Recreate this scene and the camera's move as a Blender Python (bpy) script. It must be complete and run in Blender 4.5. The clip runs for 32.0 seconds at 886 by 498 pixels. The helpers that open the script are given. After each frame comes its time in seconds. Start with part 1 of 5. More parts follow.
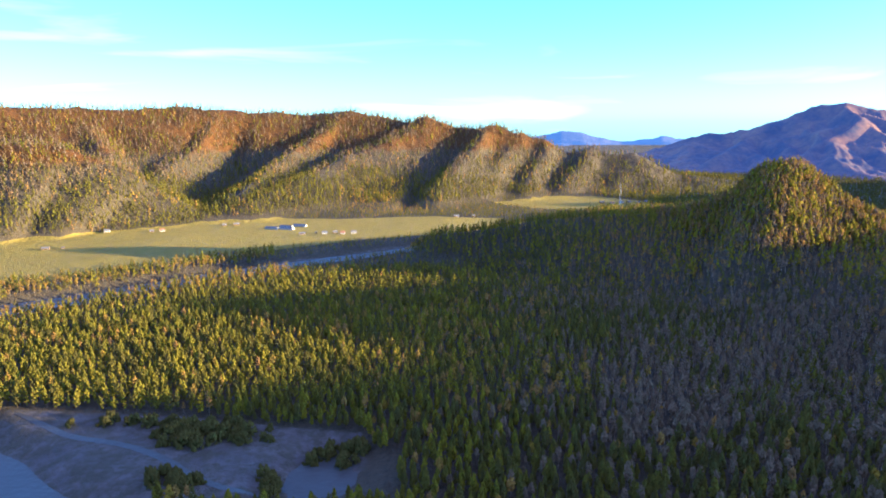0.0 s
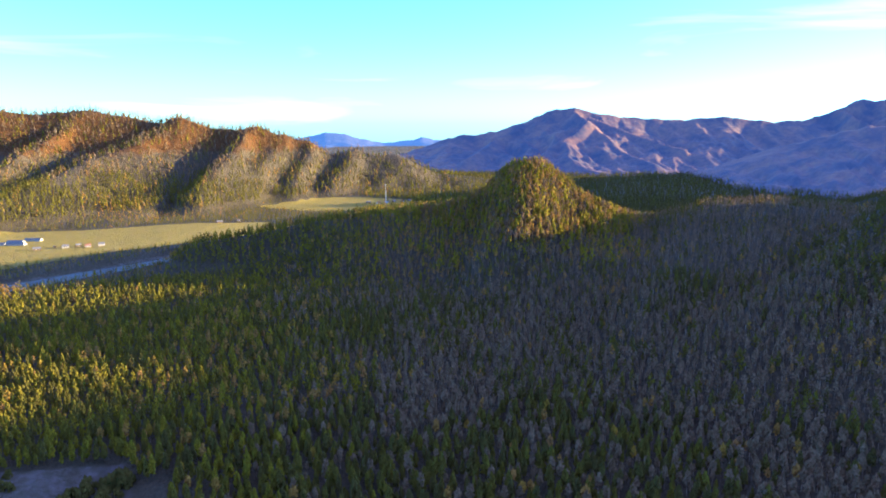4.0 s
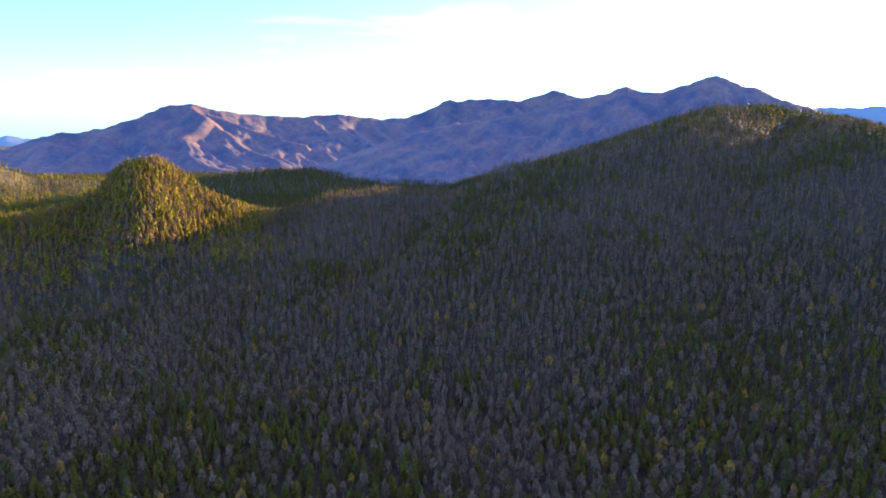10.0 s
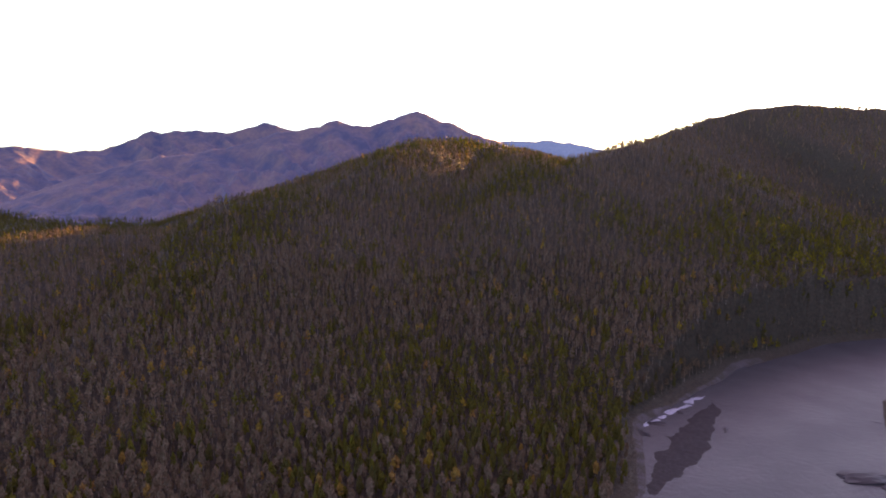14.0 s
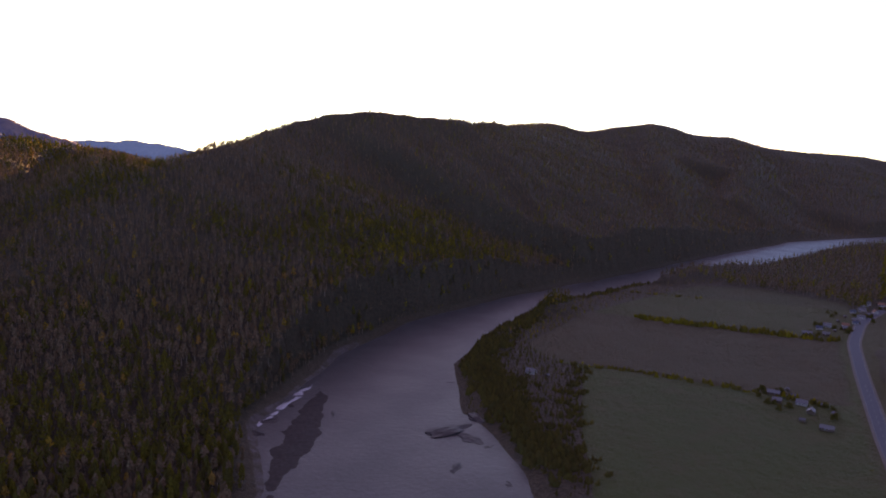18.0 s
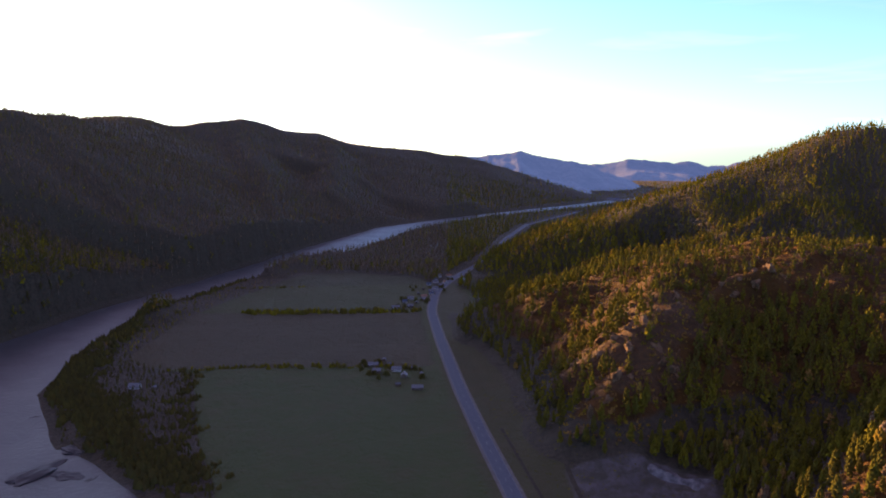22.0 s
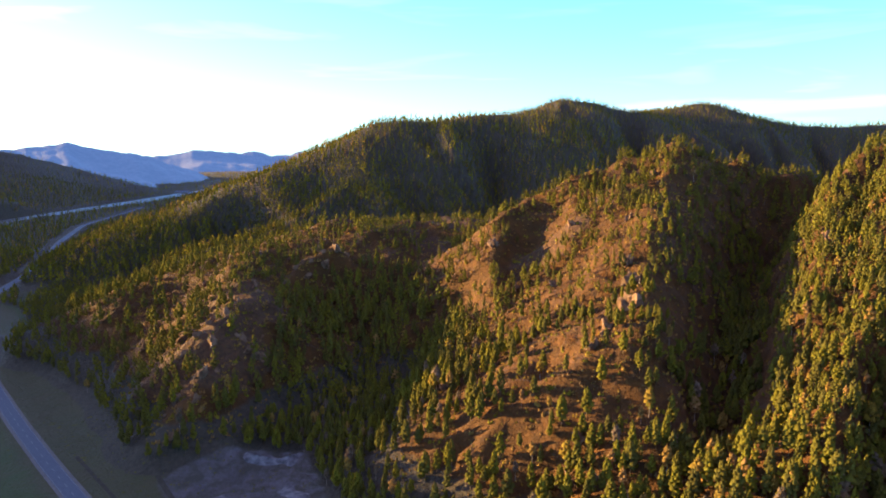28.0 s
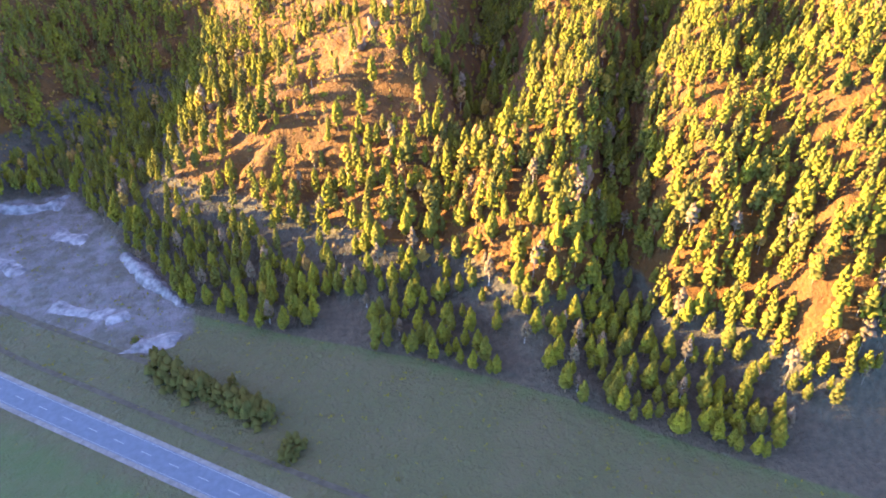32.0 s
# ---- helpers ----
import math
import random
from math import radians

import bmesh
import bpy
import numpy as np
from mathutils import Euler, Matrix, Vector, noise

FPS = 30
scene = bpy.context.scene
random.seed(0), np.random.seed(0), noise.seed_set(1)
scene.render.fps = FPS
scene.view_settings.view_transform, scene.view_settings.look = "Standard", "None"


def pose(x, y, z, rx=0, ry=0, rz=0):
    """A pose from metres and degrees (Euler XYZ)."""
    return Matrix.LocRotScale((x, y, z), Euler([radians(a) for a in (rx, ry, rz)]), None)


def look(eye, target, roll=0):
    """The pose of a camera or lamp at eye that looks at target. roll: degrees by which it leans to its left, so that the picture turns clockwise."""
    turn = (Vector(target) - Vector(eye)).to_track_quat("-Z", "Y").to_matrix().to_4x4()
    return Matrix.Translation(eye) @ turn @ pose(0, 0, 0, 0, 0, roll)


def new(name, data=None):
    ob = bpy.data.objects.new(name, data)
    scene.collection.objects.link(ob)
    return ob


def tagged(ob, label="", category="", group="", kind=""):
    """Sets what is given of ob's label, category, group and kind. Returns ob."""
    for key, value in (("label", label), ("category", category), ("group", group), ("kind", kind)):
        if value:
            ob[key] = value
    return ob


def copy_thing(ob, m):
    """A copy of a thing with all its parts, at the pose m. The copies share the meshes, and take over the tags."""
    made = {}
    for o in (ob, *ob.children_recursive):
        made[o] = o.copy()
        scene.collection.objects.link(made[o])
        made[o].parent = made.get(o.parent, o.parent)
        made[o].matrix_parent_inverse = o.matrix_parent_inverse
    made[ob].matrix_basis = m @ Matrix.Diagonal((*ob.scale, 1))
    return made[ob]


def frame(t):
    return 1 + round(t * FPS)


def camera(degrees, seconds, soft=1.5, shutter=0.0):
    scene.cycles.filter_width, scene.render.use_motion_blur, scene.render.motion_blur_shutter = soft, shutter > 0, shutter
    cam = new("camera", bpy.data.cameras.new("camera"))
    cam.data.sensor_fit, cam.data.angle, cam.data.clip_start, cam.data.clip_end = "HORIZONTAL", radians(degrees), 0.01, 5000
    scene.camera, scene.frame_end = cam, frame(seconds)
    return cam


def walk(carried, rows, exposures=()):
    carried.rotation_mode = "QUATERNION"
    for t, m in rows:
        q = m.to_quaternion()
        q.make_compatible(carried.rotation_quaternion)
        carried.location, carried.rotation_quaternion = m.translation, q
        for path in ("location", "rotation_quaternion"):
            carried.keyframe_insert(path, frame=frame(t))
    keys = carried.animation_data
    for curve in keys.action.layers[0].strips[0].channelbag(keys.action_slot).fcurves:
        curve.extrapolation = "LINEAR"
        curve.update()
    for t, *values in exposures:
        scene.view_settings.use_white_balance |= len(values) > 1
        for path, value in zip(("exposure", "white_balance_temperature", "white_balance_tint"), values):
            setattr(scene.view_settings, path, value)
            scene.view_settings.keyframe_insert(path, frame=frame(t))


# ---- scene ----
# the drone hangs in the air over the river and turns to its right, then tilts down
EYE = (0.0, 0.0, 140.0)


def turn(heading, tilt, lean):
    h, p = radians(heading), radians(tilt)
    aim = (EYE[0] + math.sin(h) * math.cos(p), EYE[1] + math.cos(h) * math.cos(p), EYE[2] + math.sin(p))
    return look(EYE, aim, LEAN * lean)


LEAN = -1
cam = camera(65.35, 32.0, soft=1.9)
PATH = [
    (0.0, turn(0.00, -10.34, 0.48)),
    (0.5, turn(1.97, -10.33, 0.48)),
    (1.0, turn(4.16, -10.31, 0.42)),
    (1.5, turn(6.53, -10.30, 0.43)),
    (2.0, turn(8.71, -10.30, 0.34)),
    (2.5, turn(11.01, -10.31, 0.33)),
    (3.0, turn(13.97, -10.31, 0.24)),
    (3.5, turn(16.70, -10.31, 0.21)),
    (5.5, turn(26.72, -10.38, 0.09)),
    (6.0, turn(29.43, -10.38, 0.02)),
    (6.5, turn(31.99, -10.40, -0.04)),
    (7.0, turn(34.68, -10.44, -0.07)),
    (7.5, turn(36.90, -10.48, -0.17)),
    (8.0, turn(37.80, -10.52, -0.10)),
    (8.5, turn(39.97, -10.57, -0.13)),
    (9.0, turn(43.08, -10.57, -0.16)),
    (9.5, turn(46.23, -10.62, -0.06)),
    (10.0, turn(49.48, -10.64, -0.01)),
    (10.5, turn(53.05, -10.68, -0.05)),
    (11.0, turn(56.76, -10.69, 0.06)),
    (11.5, turn(60.47, -10.71, -0.04)),
    (12.0, turn(63.76, -10.73, -0.03)),
    (12.5, turn(66.70, -10.72, -0.02)),
    (13.0, turn(69.49, -10.66, 0.01)),
    (13.5, turn(70.87, -9.23, 0.08)),
    (15.5, turn(81.69, -5.74, 0.29)),
    (16.0, turn(86.62, -5.92, -0.10)),
    (16.5, turn(92.47, -7.36, -0.02)),
    (17.0, turn(97.74, -7.87, 0.05)),
    (17.5, turn(102.47, -7.84, -0.19)),
    (18.0, turn(105.18, -7.89, -0.20)),
    (18.5, turn(108.86, -7.90, -0.15)),
    (19.0, turn(113.70, -7.92, -0.18)),
    (19.5, turn(118.71, -7.94, -0.22)),
    (20.0, turn(122.93, -8.01, -0.27)),
    (20.5, turn(126.61, -8.06, -0.25)),
    (21.0, turn(129.87, -8.12, -0.13)),
    (21.5, turn(133.61, -8.17, -0.02)),
    (22.0, turn(137.64, -8.23, 0.08)),
    (22.5, turn(141.55, -8.36, 0.15)),
    (23.0, turn(144.88, -8.62, 0.20)),
    (23.5, turn(148.65, -8.94, 0.18)),
    (24.0, turn(151.65, -9.30, 0.08)),
    (24.5, turn(154.67, -9.49, 0.15)),
    (26.5, turn(163.32, -9.37, 0.30)),
    (27.0, turn(166.40, -9.25, 0.33)),
    (27.5, turn(169.64, -9.12, 0.33)),
    (28.0, turn(172.21, -9.11, 0.29)),
    (28.5, turn(174.82, -9.10, 0.29)),
    (29.0, turn(177.53, -9.57, 0.27)),
    (29.5, turn(180.86, -12.29, 0.31)),
    (30.0, turn(183.68, -16.17, 0.31)),
    (30.5, turn(185.96, -20.21, 0.11)),
    (31.0, turn(188.03, -24.40, 0.13)),
    (31.5, turn(190.01, -28.50, 0.08)),
    (32.0, turn(191.59, -33.20, 0.08)),
]
EXPOSURES = [(0.0, 2.84, 5050, 30), (6.0, 2.84, 5250, 31), (9.5, 2.88, 5600, 33), (11.0, 2.92, 6000, 38), (12.0, 3.15, 7900, 58), (13.0, 3.15, 8800, 66), (15.5, 1.82, 8000, 66), (19.0, 1.78, 8000, 68), (21.5, 1.8, 7400, 62),
             (23.0, 1.85, 6500, 54), (26.0, 2.18, 6200, 43), (28.0, 2.38, 6100, 39), (30.0, 2.82, 6100, 35), (31.0, 3.52, 5800, 33), (32.0, 4.27, 5700, 30)]
walk(cam, PATH, EXPOSURES)

# ---------------------------------------------------------------- light
SUN_AZ, SUN_EL = 102.0, 8.0
world = bpy.data.worlds.new("world")
scene.world = world
world.use_nodes = True
wn = world.node_tree
wn.nodes.clear()
w_out = wn.nodes.new("ShaderNodeOutputWorld")
w_bg = wn.nodes.new("ShaderNodeBackground")
w_sky = wn.nodes.new("ShaderNodeTexSky")
w_sky.sky_type, w_sky.sun_disc = "NISHITA", False
w_sky.sun_elevation, w_sky.sun_rotation = radians(SUN_EL), radians(SUN_AZ)
w_sky.altitude, w_sky.air_density, w_sky.dust_density, w_sky.ozone_density = 400, 0.85, 0.7, 2.5
w_bg.inputs["Strength"].default_value = 0.15
# clear blue air low in the sky, with thin wisps of high cloud
w_tint = wn.nodes.new("ShaderNodeMix")
w_tint.data_type, w_tint.blend_type = "RGBA", "MULTIPLY"
w_tint.inputs[0].default_value = 1.0
w_dir = wn.nodes.new("ShaderNodeTexCoord")
w_split = wn.nodes.new("ShaderNodeSeparateXYZ")
wn.links.new(w_dir.outputs["Generated"], w_split.inputs[0])
# the unseen sky overhead is tinted warm, added to redden shaded ground
w_high = wn.nodes.new("ShaderNodeValToRGB")
w_high.color_ramp.elements[0].position, w_high.color_ramp.elements[0].color = 0.30, (0.40, 0.80, 0.93, 1)
w_high.color_ramp.elements[1].position, w_high.color_ramp.elements[1].color = 0.62, (1.55, 0.92, 0.78, 1)
wn.links.new(w_split.outputs["Z"], w_high.inputs[0])
wn.links.new(w_high.outputs[0], w_tint.inputs[7])
wn.links.new(w_sky.outputs["Color"], w_tint.inputs[6])
w_co = wn.nodes.new("ShaderNodeTexCoord")
w_map = wn.nodes.new("ShaderNodeMapping")
w_map.inputs["Scale"].default_value = (1.6, 1.6, 14.0)
w_map.inputs["Rotation"].default_value = (0.05, 0.03, 0.4)
wn.links.new(w_co.outputs["Generated"], w_map.inputs[0])
w_noise = wn.nodes.new("ShaderNodeTexNoise")
w_noise.inputs["Scale"].default_value, w_noise.inputs["Detail"].default_value, w_noise.inputs["Distortion"].default_value = 1.7, 6.0, 0.6
wn.links.new(w_map.outputs[0], w_noise.inputs["Vector"])
w_ramp = wn.nodes.new("ShaderNodeValToRGB")
w_ramp.color_ramp.elements[0].position, w_ramp.color_ramp.elements[1].position = 0.56, 0.78
w_ramp.color_ramp.elements[1].color = (0.45, 0.45, 0.45, 1)
wn.links.new(w_noise.outputs["Fac"], w_ramp.inputs[0])
w_cloud = wn.nodes.new("ShaderNodeMix")
w_cloud.data_type = "RGBA"
wn.links.new(w_ramp.outputs[0], w_cloud.inputs[0])
wn.links.new(w_tint.outputs[2], w_cloud.inputs[6])
wn.links.new(w_sky.outputs["Color"], w_cloud.inputs[7])
wn.links.new(w_cloud.outputs[2], w_bg.inputs["Color"])
wn.links.new(w_bg.outputs["Background"], w_out.inputs["Surface"])
sun_data = bpy.data.lights.new("sun", "SUN")
sun_data.energy, sun_data.angle, sun_data.color = 5.0, radians(0.6), (1.0, 0.73, 0.22)
sun = new("sun", sun_data)
a_, e_ = radians(SUN_AZ), radians(SUN_EL)
sun.matrix_world = look((math.sin(a_) * 3000, math.cos(a_) * 3000, 3000 * math.tan(e_)), (0, 0, 0))


# ---------------------------------------------------------------- materials
def material(name, rough=0.9, spec=0.2):
    m = bpy.data.materials.new(name)
    m.use_nodes = True
    nt = m.node_tree
    b = nt.nodes["Principled BSDF"]
    b.inputs["Roughness"].default_value = rough
    b.inputs["Specular IOR Level"].default_value = spec
    return m, nt, b


def node(nt, kind, **values):
    n = nt.nodes.new(kind)
    for key, value in values.items():
        n.inputs[key.replace("_", " ")].default_value = value
    return n


def mix(nt, fac, a, b):
    n = nt.nodes.new("ShaderNodeMix")
    n.data_type = "RGBA"
    for socket, value in ((n.inputs[0], fac), (n.inputs[6], a), (n.inputs[7], b)):
        if isinstance(value, bpy.types.NodeSocket):
            nt.links.new(value, socket)
        elif isinstance(value, (int, float)):
            socket.default_value = value
        else:
            socket.default_value = (*value, 1)
    return n.outputs[2]


def ramp(nt, source, stops):
    n = nt.nodes.new("ShaderNodeValToRGB")
    e = n.color_ramp.elements
    while len(e) < len(stops):
        e.new(0.5)
    for k, (at, c) in zip(e, stops):
        k.position = at
        k.color = (c, c, c, 1) if isinstance(c, (int, float)) else (*c, 1)
    nt.links.new(source, n.inputs[0])
    return n.outputs[0]


def noise_of(nt, scale, detail=4.0, rough=0.6, stretch=None):
    c = nt.nodes.new("ShaderNodeTexCoord")
    n = node(nt, "ShaderNodeTexNoise", Scale=scale, Detail=detail, Roughness=rough)
    src = c.outputs["Object"]
    if stretch:
        mp = nt.nodes.new("ShaderNodeMapping")
        mp.inputs["Scale"].default_value = stretch
        nt.links.new(src, mp.inputs[0])
        src = mp.outputs[0]
    nt.links.new(src, n.inputs["Vector"])
    return n.outputs["Fac"]


def attribute(nt, name):
    n = nt.nodes.new("ShaderNodeAttribute")
    n.attribute_name = name
    return n.outputs["Fac"]


def bump(nt, bsdf, height, strength, distance):
    n = node(nt, "ShaderNodeBump", Strength=strength, Distance=distance)
    nt.links.new(height, n.inputs["Height"])
    nt.links.new(n.outputs[0], bsdf.inputs["Normal"])


def ground_material():
    m, nt, b = material("ground")
    coarse, fine, patch = noise_of(nt, 0.02), noise_of(nt, 0.5, 6), noise_of(nt, 0.07, 5, 0.7)
    broad = noise_of(nt, 0.15, 6, 0.7)
    floor = mix(nt, ramp(nt, fine, ((0.3, 0), (0.7, 1))), (0.040, 0.034, 0.020), (0.080, 0.060, 0.036))
    grass = mix(nt, ramp(nt, patch, ((0.35, 0), (0.65, 1))), (0.195, 0.150, 0.016), (0.245, 0.182, 0.024))
    grass = mix(nt, ramp(nt, noise_of(nt, 0.03, 3, 0.6, (6, 1, 1)), ((0.45, 0), (0.7, 0.35))), grass, (0.22, 0.14, 0.05))
    plot = attribute(nt, "plot")
    sown = ramp(nt, plot, ((0.2, (0.070, 0.050, 0.027)), (0.38, (0.052, 0.050, 0.021)), (0.66, (0.062, 0.062, 0.021)), (0.84, (0.050, 0.066, 0.018)), (0.99, (0.062, 0.055, 0.022))))
    sown = mix(nt, ramp(nt, patch, ((0.45, 0), (0.65, 0.4))), sown, (0.085, 0.062, 0.032))
    grass = mix(nt, ramp(nt, plot, ((0, 0), (0.2, 1))), grass, sown)
    grass = mix(nt, ramp(nt, fine, ((0.4, 0), (0.8, 0.5))), grass, (0.07, 0.07, 0.02))
    dry = mix(nt, ramp(nt, patch, ((0.35, 0), (0.65, 1))), (0.118, 0.046, 0.006), (0.078, 0.033, 0.006))
    dry = mix(nt, ramp(nt, broad, ((0.42, 0), (0.60, 0.85))), dry, (0.050, 0.023, 0.005))
    dry = mix(nt, ramp(nt, fine, ((0.45, 0), (0.75, 0.7))), dry, (0.072, 0.034, 0.006))
    rock = mix(nt, ramp(nt, fine, ((0.3, 0), (0.7, 1))), (0.045, 0.025, 0.013), (0.115, 0.054, 0.018))
    sand = mix(nt, ramp(nt, patch, ((0.3, 0), (0.7, 1))), (0.075, 0.064, 0.060), (0.130, 0.112, 0.102))
    sand = mix(nt, ramp(nt, broad, ((0.40, 0), (0.58, 0.85))), sand, (0.06, 0.05, 0.03))

    def edge(name):
        n = nt.nodes.new("ShaderNodeMath")
        n.operation = "MULTIPLY_ADD"
        nt.links.new(patch, n.inputs[0])
        n.inputs[1].default_value = 0.5
        nt.links.new(attribute(nt, name), n.inputs[2])
        return ramp(nt, n.outputs[0], ((0.68, 0), (0.8, 1)))

    c = mix(nt, edge("grass"), floor, grass)
    c = mix(nt, edge("dry"), c, dry)
    c = mix(nt, edge("rock"), c, rock)
    c = mix(nt, edge("sand"), c, sand)
    nt.links.new(c, b.inputs["Base Color"])
    n = node(nt, "ShaderNodeMath")
    n.operation = "MULTIPLY_ADD"
    nt.links.new(broad, n.inputs[0])
    n.inputs[1].default_value = 3.0
    nt.links.new(fine, n.inputs[2])
    bump(nt, b, n.outputs[0], 0.9, 1.0)
    return m


def leaf_material(name, stops):
    m, nt, b = material(name, 0.95, 0.0)
    c = ramp(nt, attribute(nt, "tint"), stops)
    geo = nt.nodes.new("ShaderNodeNewGeometry")
    c = mix(nt, ramp(nt, geo.outputs["Random Per Island"], ((0, 0), (1, 0.5))), c, (0.042, 0.038, 0.013))
    nt.links.new(c, b.inputs["Base Color"])
    glow = node(nt, "ShaderNodeBsdfTranslucent")
    nt.links.new(c, glow.inputs["Color"])
    both = nt.nodes.new("ShaderNodeMixShader")
    both.inputs[0].default_value = 0.2
    nt.links.new(b.outputs[0], both.inputs[1])
    nt.links.new(glow.outputs[0], both.inputs[2])
    nt.links.new(both.outputs[0], nt.nodes["Material Output"].inputs["Surface"])
    return m


def plain(name, colour, rough=0.8, spec=0.3, grain=2.0, dark=0.6, metal=0.0):
    m, nt, b = material(name, rough, spec)
    b.inputs["Metallic"].default_value = metal
    f = noise_of(nt, grain, 5)
    c = mix(nt, ramp(nt, f, ((0.35, 0), (0.7, 1))), tuple(k * dark for k in colour), colour)
    nt.links.new(c, b.inputs["Base Color"])
    bump(nt, b, f, 0.3, 0.05)
    return m


def water_material():
    m, nt, b = material("water", 0.4, 0.24)
    b.inputs["Base Color"].default_value = (0.060, 0.060, 0.056, 1)
    b.inputs["IOR"].default_value = 1.33
    f = noise_of(nt, 0.35, 5, 0.6)
    g = noise_of(nt, 0.03, 3)
    nt.links.new(ramp(nt, g, ((0.4, 0.38), (0.62, 0.46))), b.inputs["Roughness"])
    bump(nt, b, f, 0.8, 0.4)
    return m


# mountain slopes whose air haze is put in as a blue emission
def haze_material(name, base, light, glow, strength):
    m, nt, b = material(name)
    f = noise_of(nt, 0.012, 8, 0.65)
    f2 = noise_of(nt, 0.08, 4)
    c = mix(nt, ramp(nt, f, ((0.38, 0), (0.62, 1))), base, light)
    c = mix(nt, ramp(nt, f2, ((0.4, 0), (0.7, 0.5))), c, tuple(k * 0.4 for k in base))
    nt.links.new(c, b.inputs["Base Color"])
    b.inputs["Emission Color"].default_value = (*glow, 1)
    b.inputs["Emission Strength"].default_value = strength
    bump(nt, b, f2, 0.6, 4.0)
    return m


GROUND = ground_material()
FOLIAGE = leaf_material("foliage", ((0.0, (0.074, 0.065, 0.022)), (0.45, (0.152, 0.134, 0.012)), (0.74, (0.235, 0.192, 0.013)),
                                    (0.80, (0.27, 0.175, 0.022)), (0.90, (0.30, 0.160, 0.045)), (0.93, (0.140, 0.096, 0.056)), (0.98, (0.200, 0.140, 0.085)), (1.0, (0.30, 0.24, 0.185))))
BARK = plain("bark", (0.20, 0.12, 0.07), 0.95)
WATER = water_material()
# haze on the nearer ranges is a faint blue glow over dark slopes
HAZE_NEAR = haze_material("range_haze_glow", (0.020, 0.017, 0.013), (0.16, 0.076, 0.020), (0.072, 0.165, 0.50), 0.052)
# stronger glow here: the pale blue of distance is emitted, not lit
HAZE_FAR = haze_material("distant_haze_glow", (0.03, 0.03, 0.035), (0.06, 0.055, 0.055), (0.13, 0.33, 0.66), 0.105)
ASPHALT = plain("asphalt", (0.078, 0.086, 0.102), 0.85, 0.3, 0.6, 0.75)


# ---------------------------------------------------------------- the lie of the land
def lattice(seed):
    r = np.random.RandomState(seed)
    return r.rand(256, 256)


def value_noise(x, y, scale, seed, octaves=4, gain=0.5):
    out, amp, total = 0.0, 1.0, 0.0
    for k in range(octaves):
        t = lattice(seed + k)
        u, v = x / scale + 37.3 * k, y / scale + 11.9 * k
        i, j = np.floor(u).astype(int), np.floor(v).astype(int)
        fu, fv = u - i, v - j
        fu, fv = fu * fu * (3 - 2 * fu), fv * fv * (3 - 2 * fv)
        a, b = t[i % 256, j % 256], t[(i + 1) % 256, j % 256]
        c, d = t[i % 256, (j + 1) % 256], t[(i + 1) % 256, (j + 1) % 256]
        out = out + amp * ((a * (1 - fu) + b * fu) * (1 - fv) + (c * (1 - fu) + d * fu) * fv)
        total += amp
        amp *= gain
        scale *= 0.5
    return out / total


def polar(rows, cover=4.0):
    """Crest points from bearing, elevation angle, distance and half-width; the trees on them take off some height."""
    out = []
    for az, el, dist, wide in rows:
        z = EYE[2] + dist * math.tan(radians(el)) - cover
        out.append((dist * math.sin(radians(az)), dist * math.cos(radians(az)), max(z, 0.5), wide))
    return out


# bearing, elevation, distance, half-width
NORTH_RANGE = polar([(-75, 1.5, 1750, 600), (-50, 1.2, 1750, 620), (-38, 1.4, 1700, 620), (-32.2, 1.2, 1680, 620), (-28.8, 1.22, 1670, 600), (-25.2, 1.08, 1660, 600),
                     (-20.1, 1.32, 1660, 600), (-15.5, 1.0, 1650, 560), (-11.2, .66, 1640, 560), (-7.6, 1.0, 1620, 560), (-4.4, .41, 1580, 500), (-2.8, -.12, 1570, 480),
                     (-1.1, .49, 1540, 480), (1.4, -.63, 1530, 380), (5.0, -.14, 1500, 240), (7.1, -.94, 1500, 190), (9.9, -1.9, 1500, 150), (12.5, -1.86, 1510, 150),
                     (16.1, -2.68, 1510, 150), (18.7, -4.2, 1530, 130), (21.8, -4.6, 1560, 160)], -7)
NORTH_SPURS = [polar(r) for r in (
    [(-7.6, .6, 1610, 150), (-11.5, -1.7, 1400, 130), (-15.5, -4.6, 1180, 90), (-17.2, -6.4, 1090, 60)],
    [(-1.1, .3, 1530, 190), (-6.9, -2.16, 1350, 170), (-10.2, -3.7, 1240, 150), (-13.3, -5.0, 1150, 110), (-15.9, -6.2, 1080, 60)],
    [(4.4, -.2, 1495, 120), (3.8, -.5, 1470, 115), (2.0, -2.6, 1330, 100), (.2, -4.75, 1200, 76), (-.6, -6.0, 1140, 46)],
    [(6.9, -.9, 1490, 85), (4.8, -2.63, 1380, 75), (3.4, -4.05, 1300, 62), (2.4, -5.4, 1230, 42)],
    [(8.9, -1.6, 1490, 72), (7.7, -3.2, 1395, 62), (6.8, -4.8, 1310, 50), (6.4, -5.6, 1270, 36)],
    [(12.3, -1.95, 1500, 72), (10.8, -3.5, 1410, 62), (9.9, -4.9, 1340, 48), (9.5, -5.6, 1310, 36)],
    [(15.7, -2.6, 1505, 65), (14.4, -4.0, 1435, 58), (13.5, -5.2, 1390, 40)],
    [(-40, -.6, 1180, 180), (-33, -.9, 1170, 175), (-28.2, -1.1, 1150, 170), (-26.3, -2.2, 1130, 150), (-23.2, -4.0, 1110, 120), (-19.2, -6.6, 1075, 60)])]
